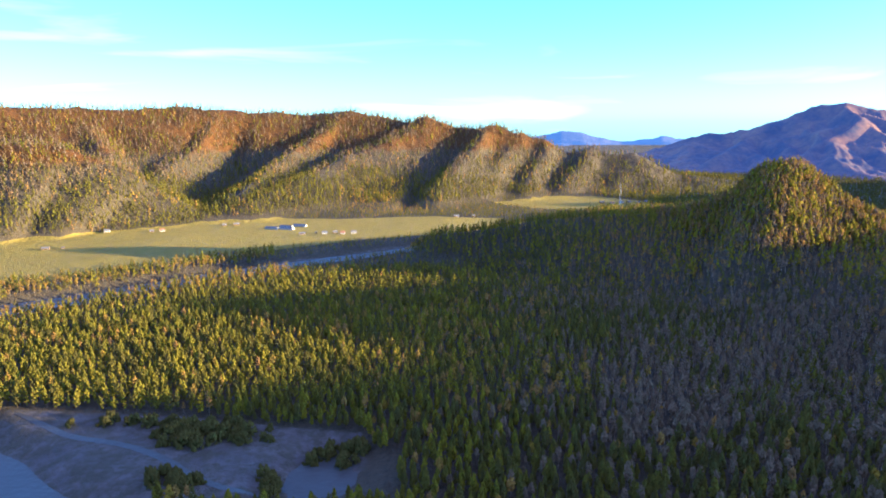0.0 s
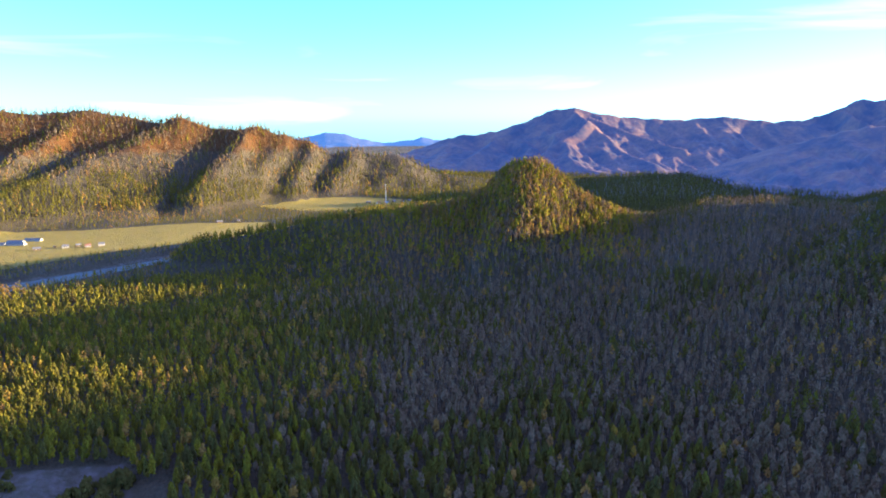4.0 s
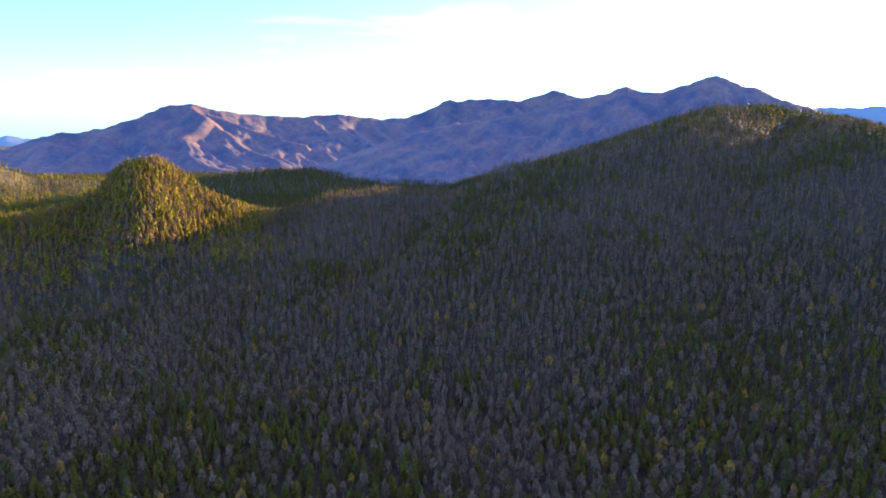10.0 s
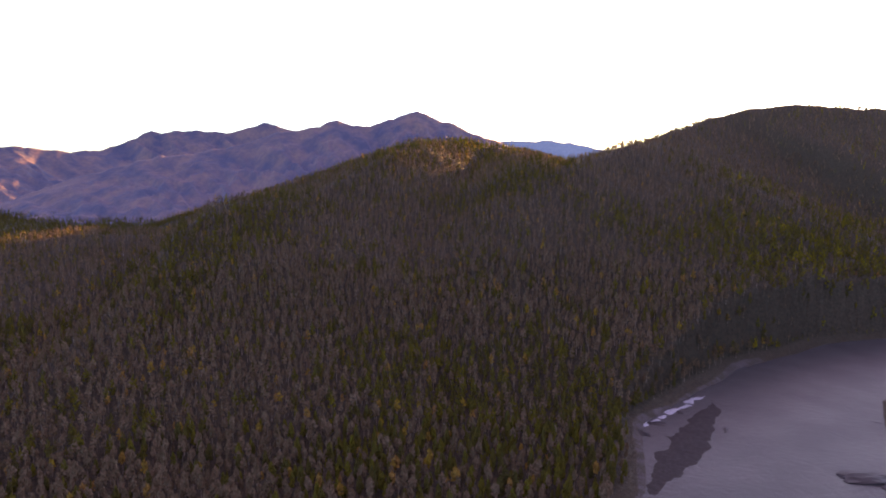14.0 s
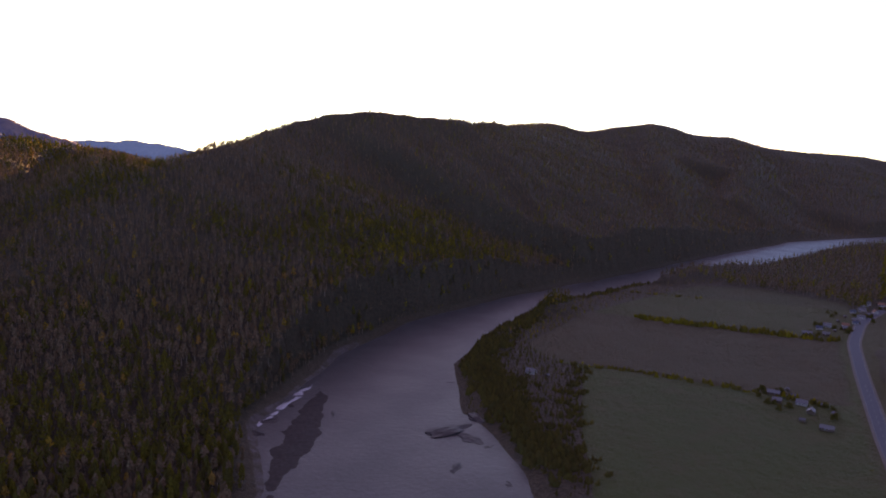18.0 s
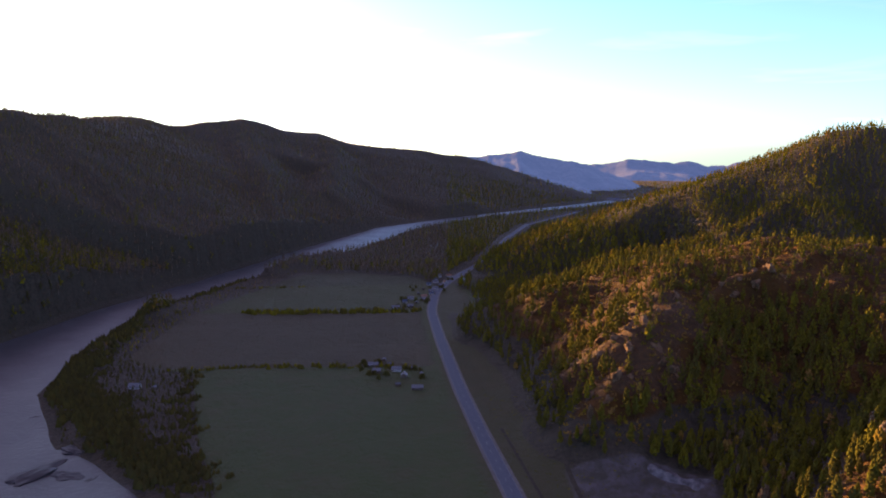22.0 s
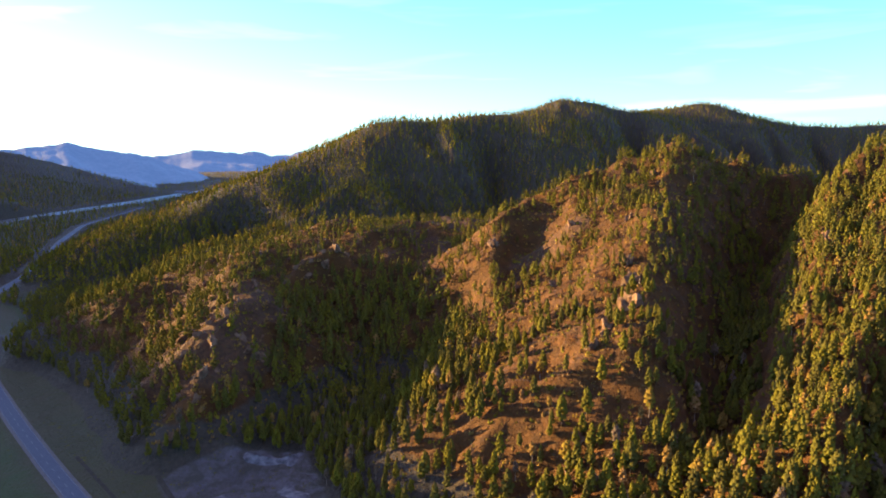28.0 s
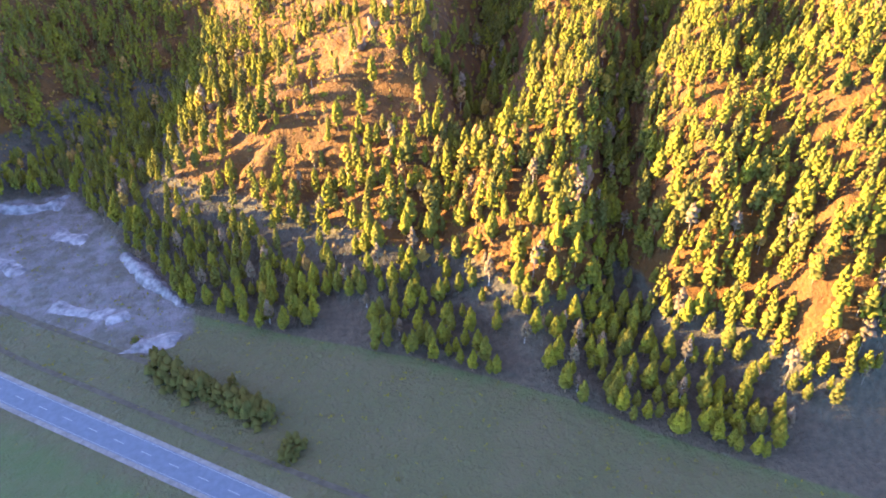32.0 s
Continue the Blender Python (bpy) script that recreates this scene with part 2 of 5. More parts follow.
NORTH_SPURS += [polar(r) for r in (
    [(-17.5, .8, 1640, 150), (-19.7, -1.9, 1420, 130), (-21.1, -2.7, 1350, 120), (-22.7, -3.7, 1270, 90)],
    [(-27, .7, 1650, 170), (-26, -1.4, 1420, 150), (-25, -2.9, 1280, 120)])]
KNOLL = polar([(0, -8.5, 690, 50), (3.6, -8.2, 690, 70), (6.4, -7.9, 690, 90), (9.7, -7.4, 690, 130), (14, -7.0, 712, 190), (19, -6.9, 728, 240), (22.7, -6.5, 728, 250), (27.1, -6.5, 720, 250), (31.6, -6.8, 715, 270)], 6)
KNOLL += polar([(33.5, -6.9, 715, 300), (35.4, -7.6, 715, 310), (37.8, -7.0, 712, 325), (39.4, -6.3, 710, 335), (44.7, -5.85, 700, 345), (47, -6.2, 690, 345), (50, -6.5, 680, 345), (52.5, -5.8, 672, 343), (54, -4.2, 665, 343),
               (57.5, -3.45, 662, 346), (61.3, -3.0, 672, 352), (63, -2.4, 690, 360), (66.2, -1.2, 730, 375), (67.9, -.3, 775, 400), (69.3, .5, 840, 445), (71.2, .8, 930, 520), (74.7, .79, 1040, 600), (77.1, .6, 1030, 600),
               (78.7, .05, 1000, 570), (79.6, -.25, 850, 450), (80.6, -.6, 730, 370), (82.4, -1.0, 690, 330), (85, -1.5, 660, 300)], 6)
# the steep wooded knoll that stands on the ridge
KNOB = polar([(20.5, -6.3, 690, 90), (22.6, -5.2, 690, 120), (24.4, -3.4, 686, 155), (25.4, -2.9, 682, 165), (27.6, -2.85, 678, 165), (28.5, -3.7, 676, 150), (30.1, -5.3, 674, 120), (32, -6.5, 672, 90)], 6)
# unseen rise behind the knoll ridge, added to block the low sun
SHADE_RISE = polar([(66.4, -1.6, 840, 160), (68.3, -.4, 980, 220), (70.3, .5, 1060, 240), (73, .6, 1140, 240), (77, .3, 1150, 220)], 6)
SUN_HILL = polar([(83.2, -1.3, 670, 310), (86.9, 0.1, 730, 350), (89.1, .4, 800, 400), (91.4, 1.4, 940, 470), (93.9, 2.5, 1032, 520), (96.2, 3.05, 1044, 515), (99.4, 3.3, 1056, 510), (101.7, 3, 1068, 500), (105.8, 2.66, 1110, 450), (108.5, 2.4, 1270, 510)], 1)
SUN_HILL += polar([(111.0, 2.2, 1450, 620), (112.2, 2.3, 1640, 740), (113.2, 2.33, 1800, 840), (114.4, 2.33, 1880, 880), (116.7, 1.8, 1860, 880), (119.9, 2.15, 1900, 900), (121.8, 2.45, 1950, 900), (124.9, 1.42, 1960, 860), (127, 1.35, 1980, 820), (128.5, 1.0, 2000, 780),
                  (130.6, .3, 2000, 720), (135.0, -.1, 2050, 600), (140.1, -.75, 2100, 420), (143.4, -1.7, 2150, 320), (145.7, -2.8, 2250, 260), (148.5, -3.9, 2300, 200)], 1)
SUN_SPURS = [polar(r) for r in (
    [(96.2, 2.9, 1040, 190), (92, -2.5, 860, 170), (90, -8.5, 640, 130)],
    [(107, 2.4, 1180, 220), (109.5, 1.2, 1140, 210), (112.6, -1.2, 1070, 190), (116.8, -5.2, 950, 150), (120.4, -8.4, 860, 60)],
    [(121.8, 2.3, 1900, 240), (122.6, -.2, 1400, 190), (123.4, -2.8, 1180, 120), (124, -4.8, 1010, 60)],
    [(116, 1.6, 1800, 200), (117.5, -1.2, 1200, 140), (118.5, -4.4, 1000, 80)],
    [(128.5, .9, 1780, 200), (128.5, -1.2, 1500, 170), (128, -3.2, 1300, 100)])]
WEST_HILL = polar([(139.2, -10.3, 742, 40), (142.6, -8.8, 765, 70), (146.5, -7.0, 790, 100), (150.5, -5.6, 820, 150), (155.6, -3.3, 860, 200), (160.9, -1.75, 900, 240), (164.6, .1, 940, 260),
                   (167.8, 1.36, 980, 280), (171.9, 1.64, 1010, 290), (177.4, 2.04, 1050, 290), (180.2, 2.25, 1080, 290), (181.9, 3.15, 1100, 290), (184.6, 2.5, 1130, 290), (188.5, 1.9, 1200, 300),
                   (190.6, 2.45, 1250, 300), (193, 2.36, 1270, 300), (195.8, 1.4, 1300, 300), (199.3, .86, 1330, 300), (203.5, .8, 1350, 300), (212, 1.5, 1350, 320), (225, 2.5, 1300, 340)], 5.5)
WEST_SPURS = [polar(r) for r in (
    [(181.9, 3.2, 1085, 90), (181.2, .8, 990, 90), (180.6, -2.0, 900, 70)],
    [(182.4, 2.9, 1090, 80), (185.5, .4, 1000, 80), (187.2, -1.6, 930, 60)],
    [(165.5, -2.6, 850, 70), (164, -4.3, 790, 80), (160, -6.4, 720, 80), (152, -8.8, 680, 60)])]
OUTCROP_HILL = polar([(139.4, -13.4, 540, 30), (142.3, -12.5, 515, 60), (146.2, -11.4, 505, 100), (150.3, -10.4, 510, 130), (156.8, -8.5, 525, 160), (161.7, -7.7, 545, 175),
                      (165.4, -6.8, 560, 185), (170.1, -7.25, 575, 180), (175.8, -6.3, 580, 170)], 7)
OUTCROP_SPURS = [polar(r, 5) for r in (
    [(156.5, -8.5, 522, 95), (155.6, -10.3, 445, 105), (154.6, -13.0, 388, 90), (152.5, -19.5, 325, 50)],)]
OUTCROP_RIBS = [polar(r, 1) for r in (
    [(157.5, -12.2, 430, 30), (156.6, -13.3, 396, 28), (154.1, -14.0, 372, 26), (150.7, -15.9, 356, 24), (147.8, -18.2, 350, 14)],
    [(158, -13.8, 408, 24), (156.5, -15.6, 366, 24), (153, -17.9, 332, 22), (150.8, -20.1, 316, 20), (148.9, -22, 305, 12)],
    [(163.8, -8.6, 480, 34), (161.1, -9.6, 468, 30), (159.1, -11.1, 450, 22)],
    [(153, -11.8, 480, 36), (151.3, -13.4, 440, 32), (148, -16.3, 408, 24), (145.7, -18.2, 390, 12)])]
ROCKY_SPUR = polar([(160.5, -24.3, 292, 20), (165.3, -22.0, 308, 30), (170.1, -18.5, 332, 50), (174.2, -13.4, 372, 75), (176.0, -9.2, 408, 85), (176.6, -6.6, 462, 100), (180.3, -4.0, 490, 130),
                    (186.5, -1.3, 510, 160), (191, -.8, 520, 180), (193.3, -1.5, 540, 180), (196.4, -1.3, 565, 170), (198.8, -2.2, 585, 160)], 4)
ROCKY_RIBS = [polar(r, 4) for r in (
    [(191, -.8, 520, 160), (189.4, -5.4, 405, 160), (188.8, -10.5, 326, 150), (189.0, -15, 277, 135), (192, -20, 244, 100), (194.4, -26, 212, 65), (194.5, -35, 176, 28)],
    [(184, -2.8, 505, 130), (183, -6, 432, 130), (182.2, -9, 402, 125), (181.5, -14, 342, 115), (180, -20, 284, 95), (177, -26, 238, 65), (174, -33, 202, 35)],
    [(187, -1.8, 512, 140), (186, -6, 424, 140), (185.5, -10, 358, 140), (185.2, -15, 305, 130), (185.5, -20, 263, 110), (186, -26, 222, 75), (186, -33, 184, 35)])]
EAST_SPUR = polar([(205.4, -40, 145, 18), (204.9, -31, 166, 42), (204.3, -21.5, 214, 66), (204.8, -14.7, 268, 84), (206, -7.3, 350, 100), (206.2, -3.0, 430, 120),
                   (207.5, .5, 540, 160), (209.3, 1.0, 560, 180), (212.6, 2.6, 590, 210), (214.7, 3.1, 610, 220), (225, 3.8, 620, 240), (240, 4.0, 600, 260), (262, 3.0, 620, 260), (285, 1.0, 700, 240)], 5)
EAST_RIBS = [polar(r, 5) for r in (
    [(205.7, .0, 520, 130), (201.8, -3.3, 440, 90), (201.7, -8, 355, 70), (201.3, -11, 315, 60), (199.2, -16, 268, 48), (197.8, -21, 228, 40), (197, -26, 198, 32), (197, -33, 172, 15)],
    [(213, 2.2, 570, 120), (213, -6, 350, 120), (214, -14, 258, 105), (216, -25, 192, 85), (217.5, -35, 168, 40), (218.5, -41, 152, 12)],
    [(218, 2.8, 570, 120), (221, -6, 340, 120), (225, -17, 220, 100), (228, -30, 172, 45), (229.5, -38, 156, 12)],
    [(232, 3.4, 600, 130), (236, -8, 400, 110), (240, -24, 240, 60)])]
# the line where the slopes meet the meadow
FOOT = [(70, -215), (42, -184), (12, -166), (-25, -147), (-58, -125), (-86, -102), (-130, -70), (-200, -20)]
# gullies: bearing, elevation, distance; then depth and half-width
GULLIES = [(polar([(198.2, -3, 560, 0), (197, -9, 440, 0), (195.4, -14, 340, 0), (195, -19, 280, 0), (195, -23, 245, 0)]), 24, 19),
           (polar([(210.6, -5, 450, 0), (208.8, -12, 340, 0), (207.3, -20, 260, 0), (207.2, -28, 200, 0), (208.5, -37, 165, 0)]), 18, 11),
           (polar([(173.6, -11.6, 400, 0), (171.8, -13.4, 382, 0), (167.5, -18.5, 330, 0), (163, -23, 300, 0)]), 16, 24)]
RIDGES = [(NORTH_RANGE, 0.4, 110, 1), *((s, 0.35, 60, 2) for s in NORTH_SPURS), (KNOLL, 0.10, 90, 3), (KNOB, 0.12, 50, 16), (SHADE_RISE, 0.1, 90, 15), (SUN_HILL, 0.10, 120, 4), *((s, .15, 90, 5) for s in SUN_SPURS),
          (WEST_HILL, 0.55, 75, 6), *((s, .15, 90, 7) for s in WEST_SPURS), (OUTCROP_HILL, 0.16, 60, 8), *((s, .2, 40, 9) for s in OUTCROP_SPURS), *((s, .3, 16, 14) for s in OUTCROP_RIBS), (ROCKY_SPUR, 0.2, 45, 10),
          *((s, .25, 30, 11) for s in ROCKY_RIBS), (EAST_SPUR, 0.2, 50, 12), *((s, .25, 34, 13) for s in EAST_RIBS)]

# centre line and width of the river
RIVER = [(905, -2600, 60), (905, -1400, 60), (922, -1120, 46), (888, -850, 70), (780, -625, 76), (712, -478, 62), (655, -350, 46), (602, -240, 50), (524, -146, 70), (450, -88, 82),
         (347, -50, 107), (275, -57, 113), (200, -36, 108), (100, 20, 105), (20, 80, 105), (-70, 150, 84), (-165, 214, 70), (-262, 274, 100), (-385, 345, 80), (-430, 430, 66), (-375, 490, 52),
         (-306, 540, 34), (-231, 623, 28), (-141, 693, 28), (-28, 769, 30), (31, 818, 32), (120, 862, 40), (200, 850, 36), (300, 840, 30), (380, 860, 26)]
ROAD = [(-160, 30), (-60, -45), (27, -111), (58, -134), (92, -159), (146, -203), (201, -247), (249, -287), (331, -359), (391, -414), (440, -472), (475, -535), (505, -607), (553, -705), (632, -835), (720, -1010), (790, -1300)]


def along(px, py, line):
    """The nearest place on a line: distance to it, its run, and the other values there."""
    best = np.full(px.shape, 1e9)
    run = np.zeros(px.shape)
    vals = [np.zeros(px.shape) for _ in line[0][2:]]
    s = 0.0
    for a, b in zip(line, line[1:]):
        dx, dy = b[0] - a[0], b[1] - a[1]
        n = math.hypot(dx, dy)
        t = np.clip(((px - a[0]) * dx + (py - a[1]) * dy) / (n * n), 0, 1)
        d = np.hypot(px - a[0] - t * dx, py - a[1] - t * dy)
        k = d < best
        best = np.where(k, d, best)
        run = np.where(k, s + t * n, run)
        for v, (p, q) in enumerate(zip(a[2:], b[2:])):
            vals[v] = np.where(k, p + t * (q - p), vals[v])
        s += n
    return best, run, vals


def inside(px, py, poly):
    hit = np.zeros(px.shape, bool)
    for (ax, ay), (bx, by) in zip(poly, poly[1:] + poly[:1]):
        cross = ((ay > py) != (by > py)) & (px < (bx - ax) * (py - ay) / (by - ay + 1e-9) + ax)
        hit ^= cross
    return hit


def soft(px, py, poly, blur):
    """One inside a field, nought outside, with a soft margin."""
    d, _, _ = along(px, py, [*poly, poly[0]])
    return np.clip(0.5 + np.where(inside(px, py, poly), d, -d) / blur, 0, 1)


def land(x, y):
    """Height of the ground."""
    shape = x.shape
    x, y = x.ravel().astype(float), y.ravel().astype(float)
    wx = x + 26 * (value_noise(x, y, 120, 60, 3) - 0.5)
    wy = y + 26 * (value_noise(x, y, 120, 70, 3) - 0.5)
    acc = np.zeros(x.shape)
    for line, rib, period, seed in RIDGES:
        xs, ys, ws = [p[0] for p in line], [p[1] for p in line], max(p[3] for p in line) * 1.5
        near = (x > min(xs) - ws) & (x < max(xs) + ws) & (y > min(ys) - ws) & (y < max(ys) + ws)
        if not near.any():
            continue
        d, run, (z, wide) = along(wx[near] * 0.6 + x[near] * 0.4, wy[near] * 0.6 + y[near] * 0.4, line)
        r = np.abs(value_noise(run + 0.25 * d, run * 0 + d * 0.12, period, 100 + 9 * seed, 3) * 2 - 1) * 2
        u = d / (wide * (1.0 + rib * (0.6 - r) * np.clip(d / (0.35 * wide), 0, 1)))
        h = z * (np.clip(1 - u ** 1.6, 0, 1) if seed in (6, 8) else np.clip(1 - u, 0, 1) ** (2.2 if seed == 1 else 1.12))
        hh = np.zeros(x.shape)
        hh[near] = h
        acc = np.maximum(acc, hh) + 3.0 * np.exp(-np.abs(acc - hh) / 6.0) * np.minimum(1, np.minimum(acc, hh) / 20)
    if len(shape) == 2:
        soft_ = acc.reshape(shape).copy()
        for _ in range(4):
            soft_[1:-1] = (soft_[:-2] + 2 * soft_[1:-1] + soft_[2:]) / 4
            soft_[:, 1:-1] = (soft_[:, :-2] + 2 * soft_[:, 1:-1] + soft_[:, 2:]) / 4
            if _ == 0:
                light_ = soft_.copy()
        away = np.clip((np.hypot(x, y) - 560) / 200, 0, 1)
        acc = light_.ravel() * away + soft_.ravel() * (1 - away)
    for line, depth, wide in GULLIES:
        near = np.hypot(x, y) < 640
        d, _, _ = along(x[near] + 14 * (value_noise(x[near], y[near], 30, 90, 2) - .5), y[near], line)
        acc[near] = np.maximum(np.minimum(acc[near], 4), acc[near] - depth * np.exp(-(d / wide) ** 2))
    near = (x < 70) & (y < -10) & (np.hypot(x, y) < 360)
    back, _, _ = along(x[near], y[near], FOOT)
    acc[near] *= np.clip(np.where(inside(x[near], y[near], [*FOOT, (-200, 60), (60, 60)]), -back, back) / 38, 0, 1)
    rough = value_noise(x, y, 45, 20, 4) - 0.5
    crag = 1 - np.abs(value_noise(x + 9 * rough, y, 34, 24, 4, 0.55) * 2 - 1)
    crag2 = 1 - np.abs(value_noise(x, y, 15, 26, 3) * 2 - 1)
    near_hill = np.clip((660 - np.hypot(x, y)) / 60, 0, 1) * (y < -60) * np.clip(acc / 25, 0, 1)
    z = 4.0 + acc + rough * np.clip(acc * 0.16, 0.6, 11) + near_hill * ((crag - .7) * 11 + (crag2 - .7) * 5.5)
    z += (rough * 2 * (y < -160) + (value_noise(x, y, 160, 27, 2) - .5) * 4) * np.clip((np.hypot(x, y) - 200) / 200, 0, 1)
    far = np.hypot(x, y)
    z += np.clip((far - 2400) / 2000, 0, 1) * -6
    d, run, (wide,) = along(x + 8 * (value_noise(x, y, 40, 30, 2) - .5), y + 8 * (value_noise(x, y, 40, 31, 2) - .5), RIVER)
    t = np.clip((d - wide / 2) / 14, -1, 1)
    bed = np.where(t < 0, -2.0 * np.minimum(1, -t * 3), 4.5 * t)
    z = np.where(d < wide / 2 + 14, np.minimum(z, bed), z)
    # the still channel and the gravel bar by the north bank
    d2 = np.hypot(x + 50, (y - 255) / 1.35) - 13
    z = np.where(d2 < 14, np.minimum(z, np.where(d2 < 0, -1.2, d2 * 0.25)), z)
    # the road's bank
    d, run, _ = along(x, y, ROAD)
    t = np.clip((d - 6.5) / 8, 0, 1)
    z = np.where(d < 15, 4.9 * (1 - t) + z * t, z)
    return z.reshape(shape)


def masks(x, y, z):
    """How much of each ground cover lies at a place: meadow, dry hillside grass, rock, gravel."""
    d_river, _, (wide,) = along(x, y, RIVER)
    az = np.degrees(np.arctan2(x, y)) % 360
    dist = np.hypot(x, y)
    meadow = np.zeros(x.shape)
    for poly in MEADOWS:
        meadow = np.maximum(meadow, soft(x, y, poly, 8))
    meadow *= np.clip((6.6 - z) / 1.5, 0, 1) * (1 - soft(x, y, GROVE, 10))
    n = value_noise(x, y, 60, 40, 4)
    dry = np.clip((z - 12) / 14, 0, 1) * np.where((az > 140) & (az < 230) & (dist < 640), 1.0, 0.0)
    dry = np.maximum(dry, np.clip((z - 40) / 60, 0, 1) * ((az > 320) | (az < 20)) * 0.62 * (dist > 900))
    rock = dry * np.clip((n - 0.60) * 8, 0, 1) * (dist < 640) * (az < 196)
    for line in OUTCROP_RIBS:
        rock = np.maximum(rock, .30 * np.clip(1.3 - along(x, y, line)[0] / 7, 0, 1) * np.clip((n - .3) * 4, 0, 1))
    sand = np.clip((wide / 2 + 7 + 12 * (n - .5) - d_river) / 8, 0, .9) * np.clip((4 - z) * 2, 0, 1)
    sand *= np.where((az > 98) & (az < 160), .5, 1)
    sand = np.maximum(sand, soft(x, y, BAR, 8) * 0.75)
    sand = np.maximum(sand, soft(x, y, PIT, 12) * 0.9)
    plot = np.zeros(x.shape)
    for k, (ax, ay, bx, by) in enumerate(HEDGES):
        plot = np.where((x - ax) * (by - ay) - (y - ay) * (bx - ax) < 0, (0.25, 0.7, 0.4)[k], plot)
    plot = np.where(y > 0, 0.0, np.where(plot == 0, .85, plot))
    plot = np.maximum(plot, np.clip(soft(x, y, MEADOWS[1], 10) * 1.2, 0, 1) * (soft(x, y, MEADOWS[1], 10) > .5))
    return meadow, dry, rock, sand, plot


HEDGES = [(413, -190, 294, -305), (505, -305, 398, -407), (605, -356, 556, -408)]
MEADOWS = [
    [(255, -110), (330, -122), (380, -130), (440, -170), (520, -260), (570, -350), (610, -440), (575, -490), (500, -515), (430, -480), (330, -372), (150, -222), (40, -132), (-110, 0), (40, -20)],
    [(150, -190), (250, -275), (395, -405), (470, -520), (420, -500), (340, -420), (260, -335), (200, -305), (150, -270), (118, -268), (98, -270), (42, -182), (12, -166), (-25, -147), (-58, -125), (-86, -102), (-130, -70), (-200, 20), (-150, 60), (-40, -40), (40, -105)]]
MEADOWS += [
    [(-640, 560), (-420, 575), (-330, 610), (-250, 690), (-165, 760), (-60, 815), (40, 870), (90, 990), (-10, 1005), (-150, 1000), (-298, 1025), (-373, 938), (-460, 880), (-540, 830), (-760, 800)],
    [(84, 1190), (150, 1110), (230, 1080), (330, 1110), (360, 1180), (280, 1275), (180, 1260)],
    [(5, 880), (70, 860), (140, 900), (120, 960), (60, 930)],
    [(505, -600), (470, -560), (420, -500), (440, -560), (470, -640), (540, -720)]]
BAR = [(-215, 318), (-130, 309), (-72, 296), (-35, 290), (-30, 262), (-70, 235), (-130, 232), (-160, 250), (-205, 285)]
GROVE = [(243, -106), (263, -112), (294, -104), (330, -106), (382, -115), (426, -128), (480, -162), (470, -190), (430, -185), (390, -200), (352, -180), (297, -152), (250, -134), (205, -110)]
PIT = [(128, -262), (98, -272), (70, -225), (43, -186), (40, -172), (55, -165), (78, -180), (110, -198), (150, -240)]


def graded_axis(fine, core, growth, reach):
    """Grid lines: even in the middle, wider and wider outside."""
    side = [core]
    while side[-1] < reach:
        side.append(side[-1] + fine + (side[-1] - core) * growth)
    mid = np.arange(-core + fine, core - fine / 2, fine)
    return np.concatenate([-np.array(side[::-1]), mid, side])


def mesh_from(name, verts, faces_flat, sizes, attributes=()):
    """A mesh from arrays of places and of corner numbers."""
    me = bpy.data.meshes.new(name)
    me.vertices.add(len(verts))
    me.vertices.foreach_set("co", np.ascontiguousarray(verts, np.float32).ravel())
    me.loops.add(len(faces_flat))
    me.loops.foreach_set("vertex_index", np.ascontiguousarray(faces_flat, np.int32))
    me.polygons.add(len(sizes))
    starts = np.concatenate([[0], np.cumsum(sizes)[:-1]])
    me.polygons.foreach_set("loop_start", np.ascontiguousarray(starts, np.int32))
    for key, values in attributes:
        a = me.attributes.new(key, "FLOAT", "POINT")
        a.data.foreach_set("value", np.ascontiguousarray(values, np.float32))
    me.update(calc_edges=True)
    return me


def grid_mesh(name, X, Y, Z, attributes=(), smooth=True):
    n, m = X.shape
    idx = np.arange(n * m).reshape(n, m)
    quads = np.stack([idx[:-1, :-1], idx[1:, :-1], idx[1:, 1:], idx[:-1, 1:]], -1).reshape(-1, 4)
    me = mesh_from(name, np.stack([X.ravel(), Y.ravel(), Z.ravel()], -1), quads.ravel(), np.full(len(quads), 4), attributes)
    me.polygons.foreach_set("use_smooth", np.full(len(quads), smooth))
    return me


GX = graded_axis(3.4, 476, 0.0195, 5400)
X, Y = np.meshgrid(GX, GX, indexing="ij")
Z = land(X, Y)
cover = masks(X.ravel(), Y.ravel(), Z.ravel())
me = grid_mesh("ground", X, Y, Z, zip(("grass", "dry", "rock", "sand", "plot"), cover))
me.materials.append(GROUND)
ground = tagged(new("ground", me), "wooded valley floor and autumn hillsides of grass, rock and meadow", "ground", kind="structure")


def height(x, y):
    """The height of the built ground sheet at places, from its own grid."""
    i = np.clip(np.searchsorted(GX, x) - 1, 0, len(GX) - 2)
    j = np.clip(np.searchsorted(GX, y) - 1, 0, len(GX) - 2)
    u, v = (x - GX[i]) / (GX[i + 1] - GX[i]), (y - GX[j]) / (GX[j + 1] - GX[j])
    return (Z[i, j] * (1 - u) + Z[i + 1, j] * u) * (1 - v) + (Z[i, j + 1] * (1 - u) + Z[i + 1, j + 1] * u) * v


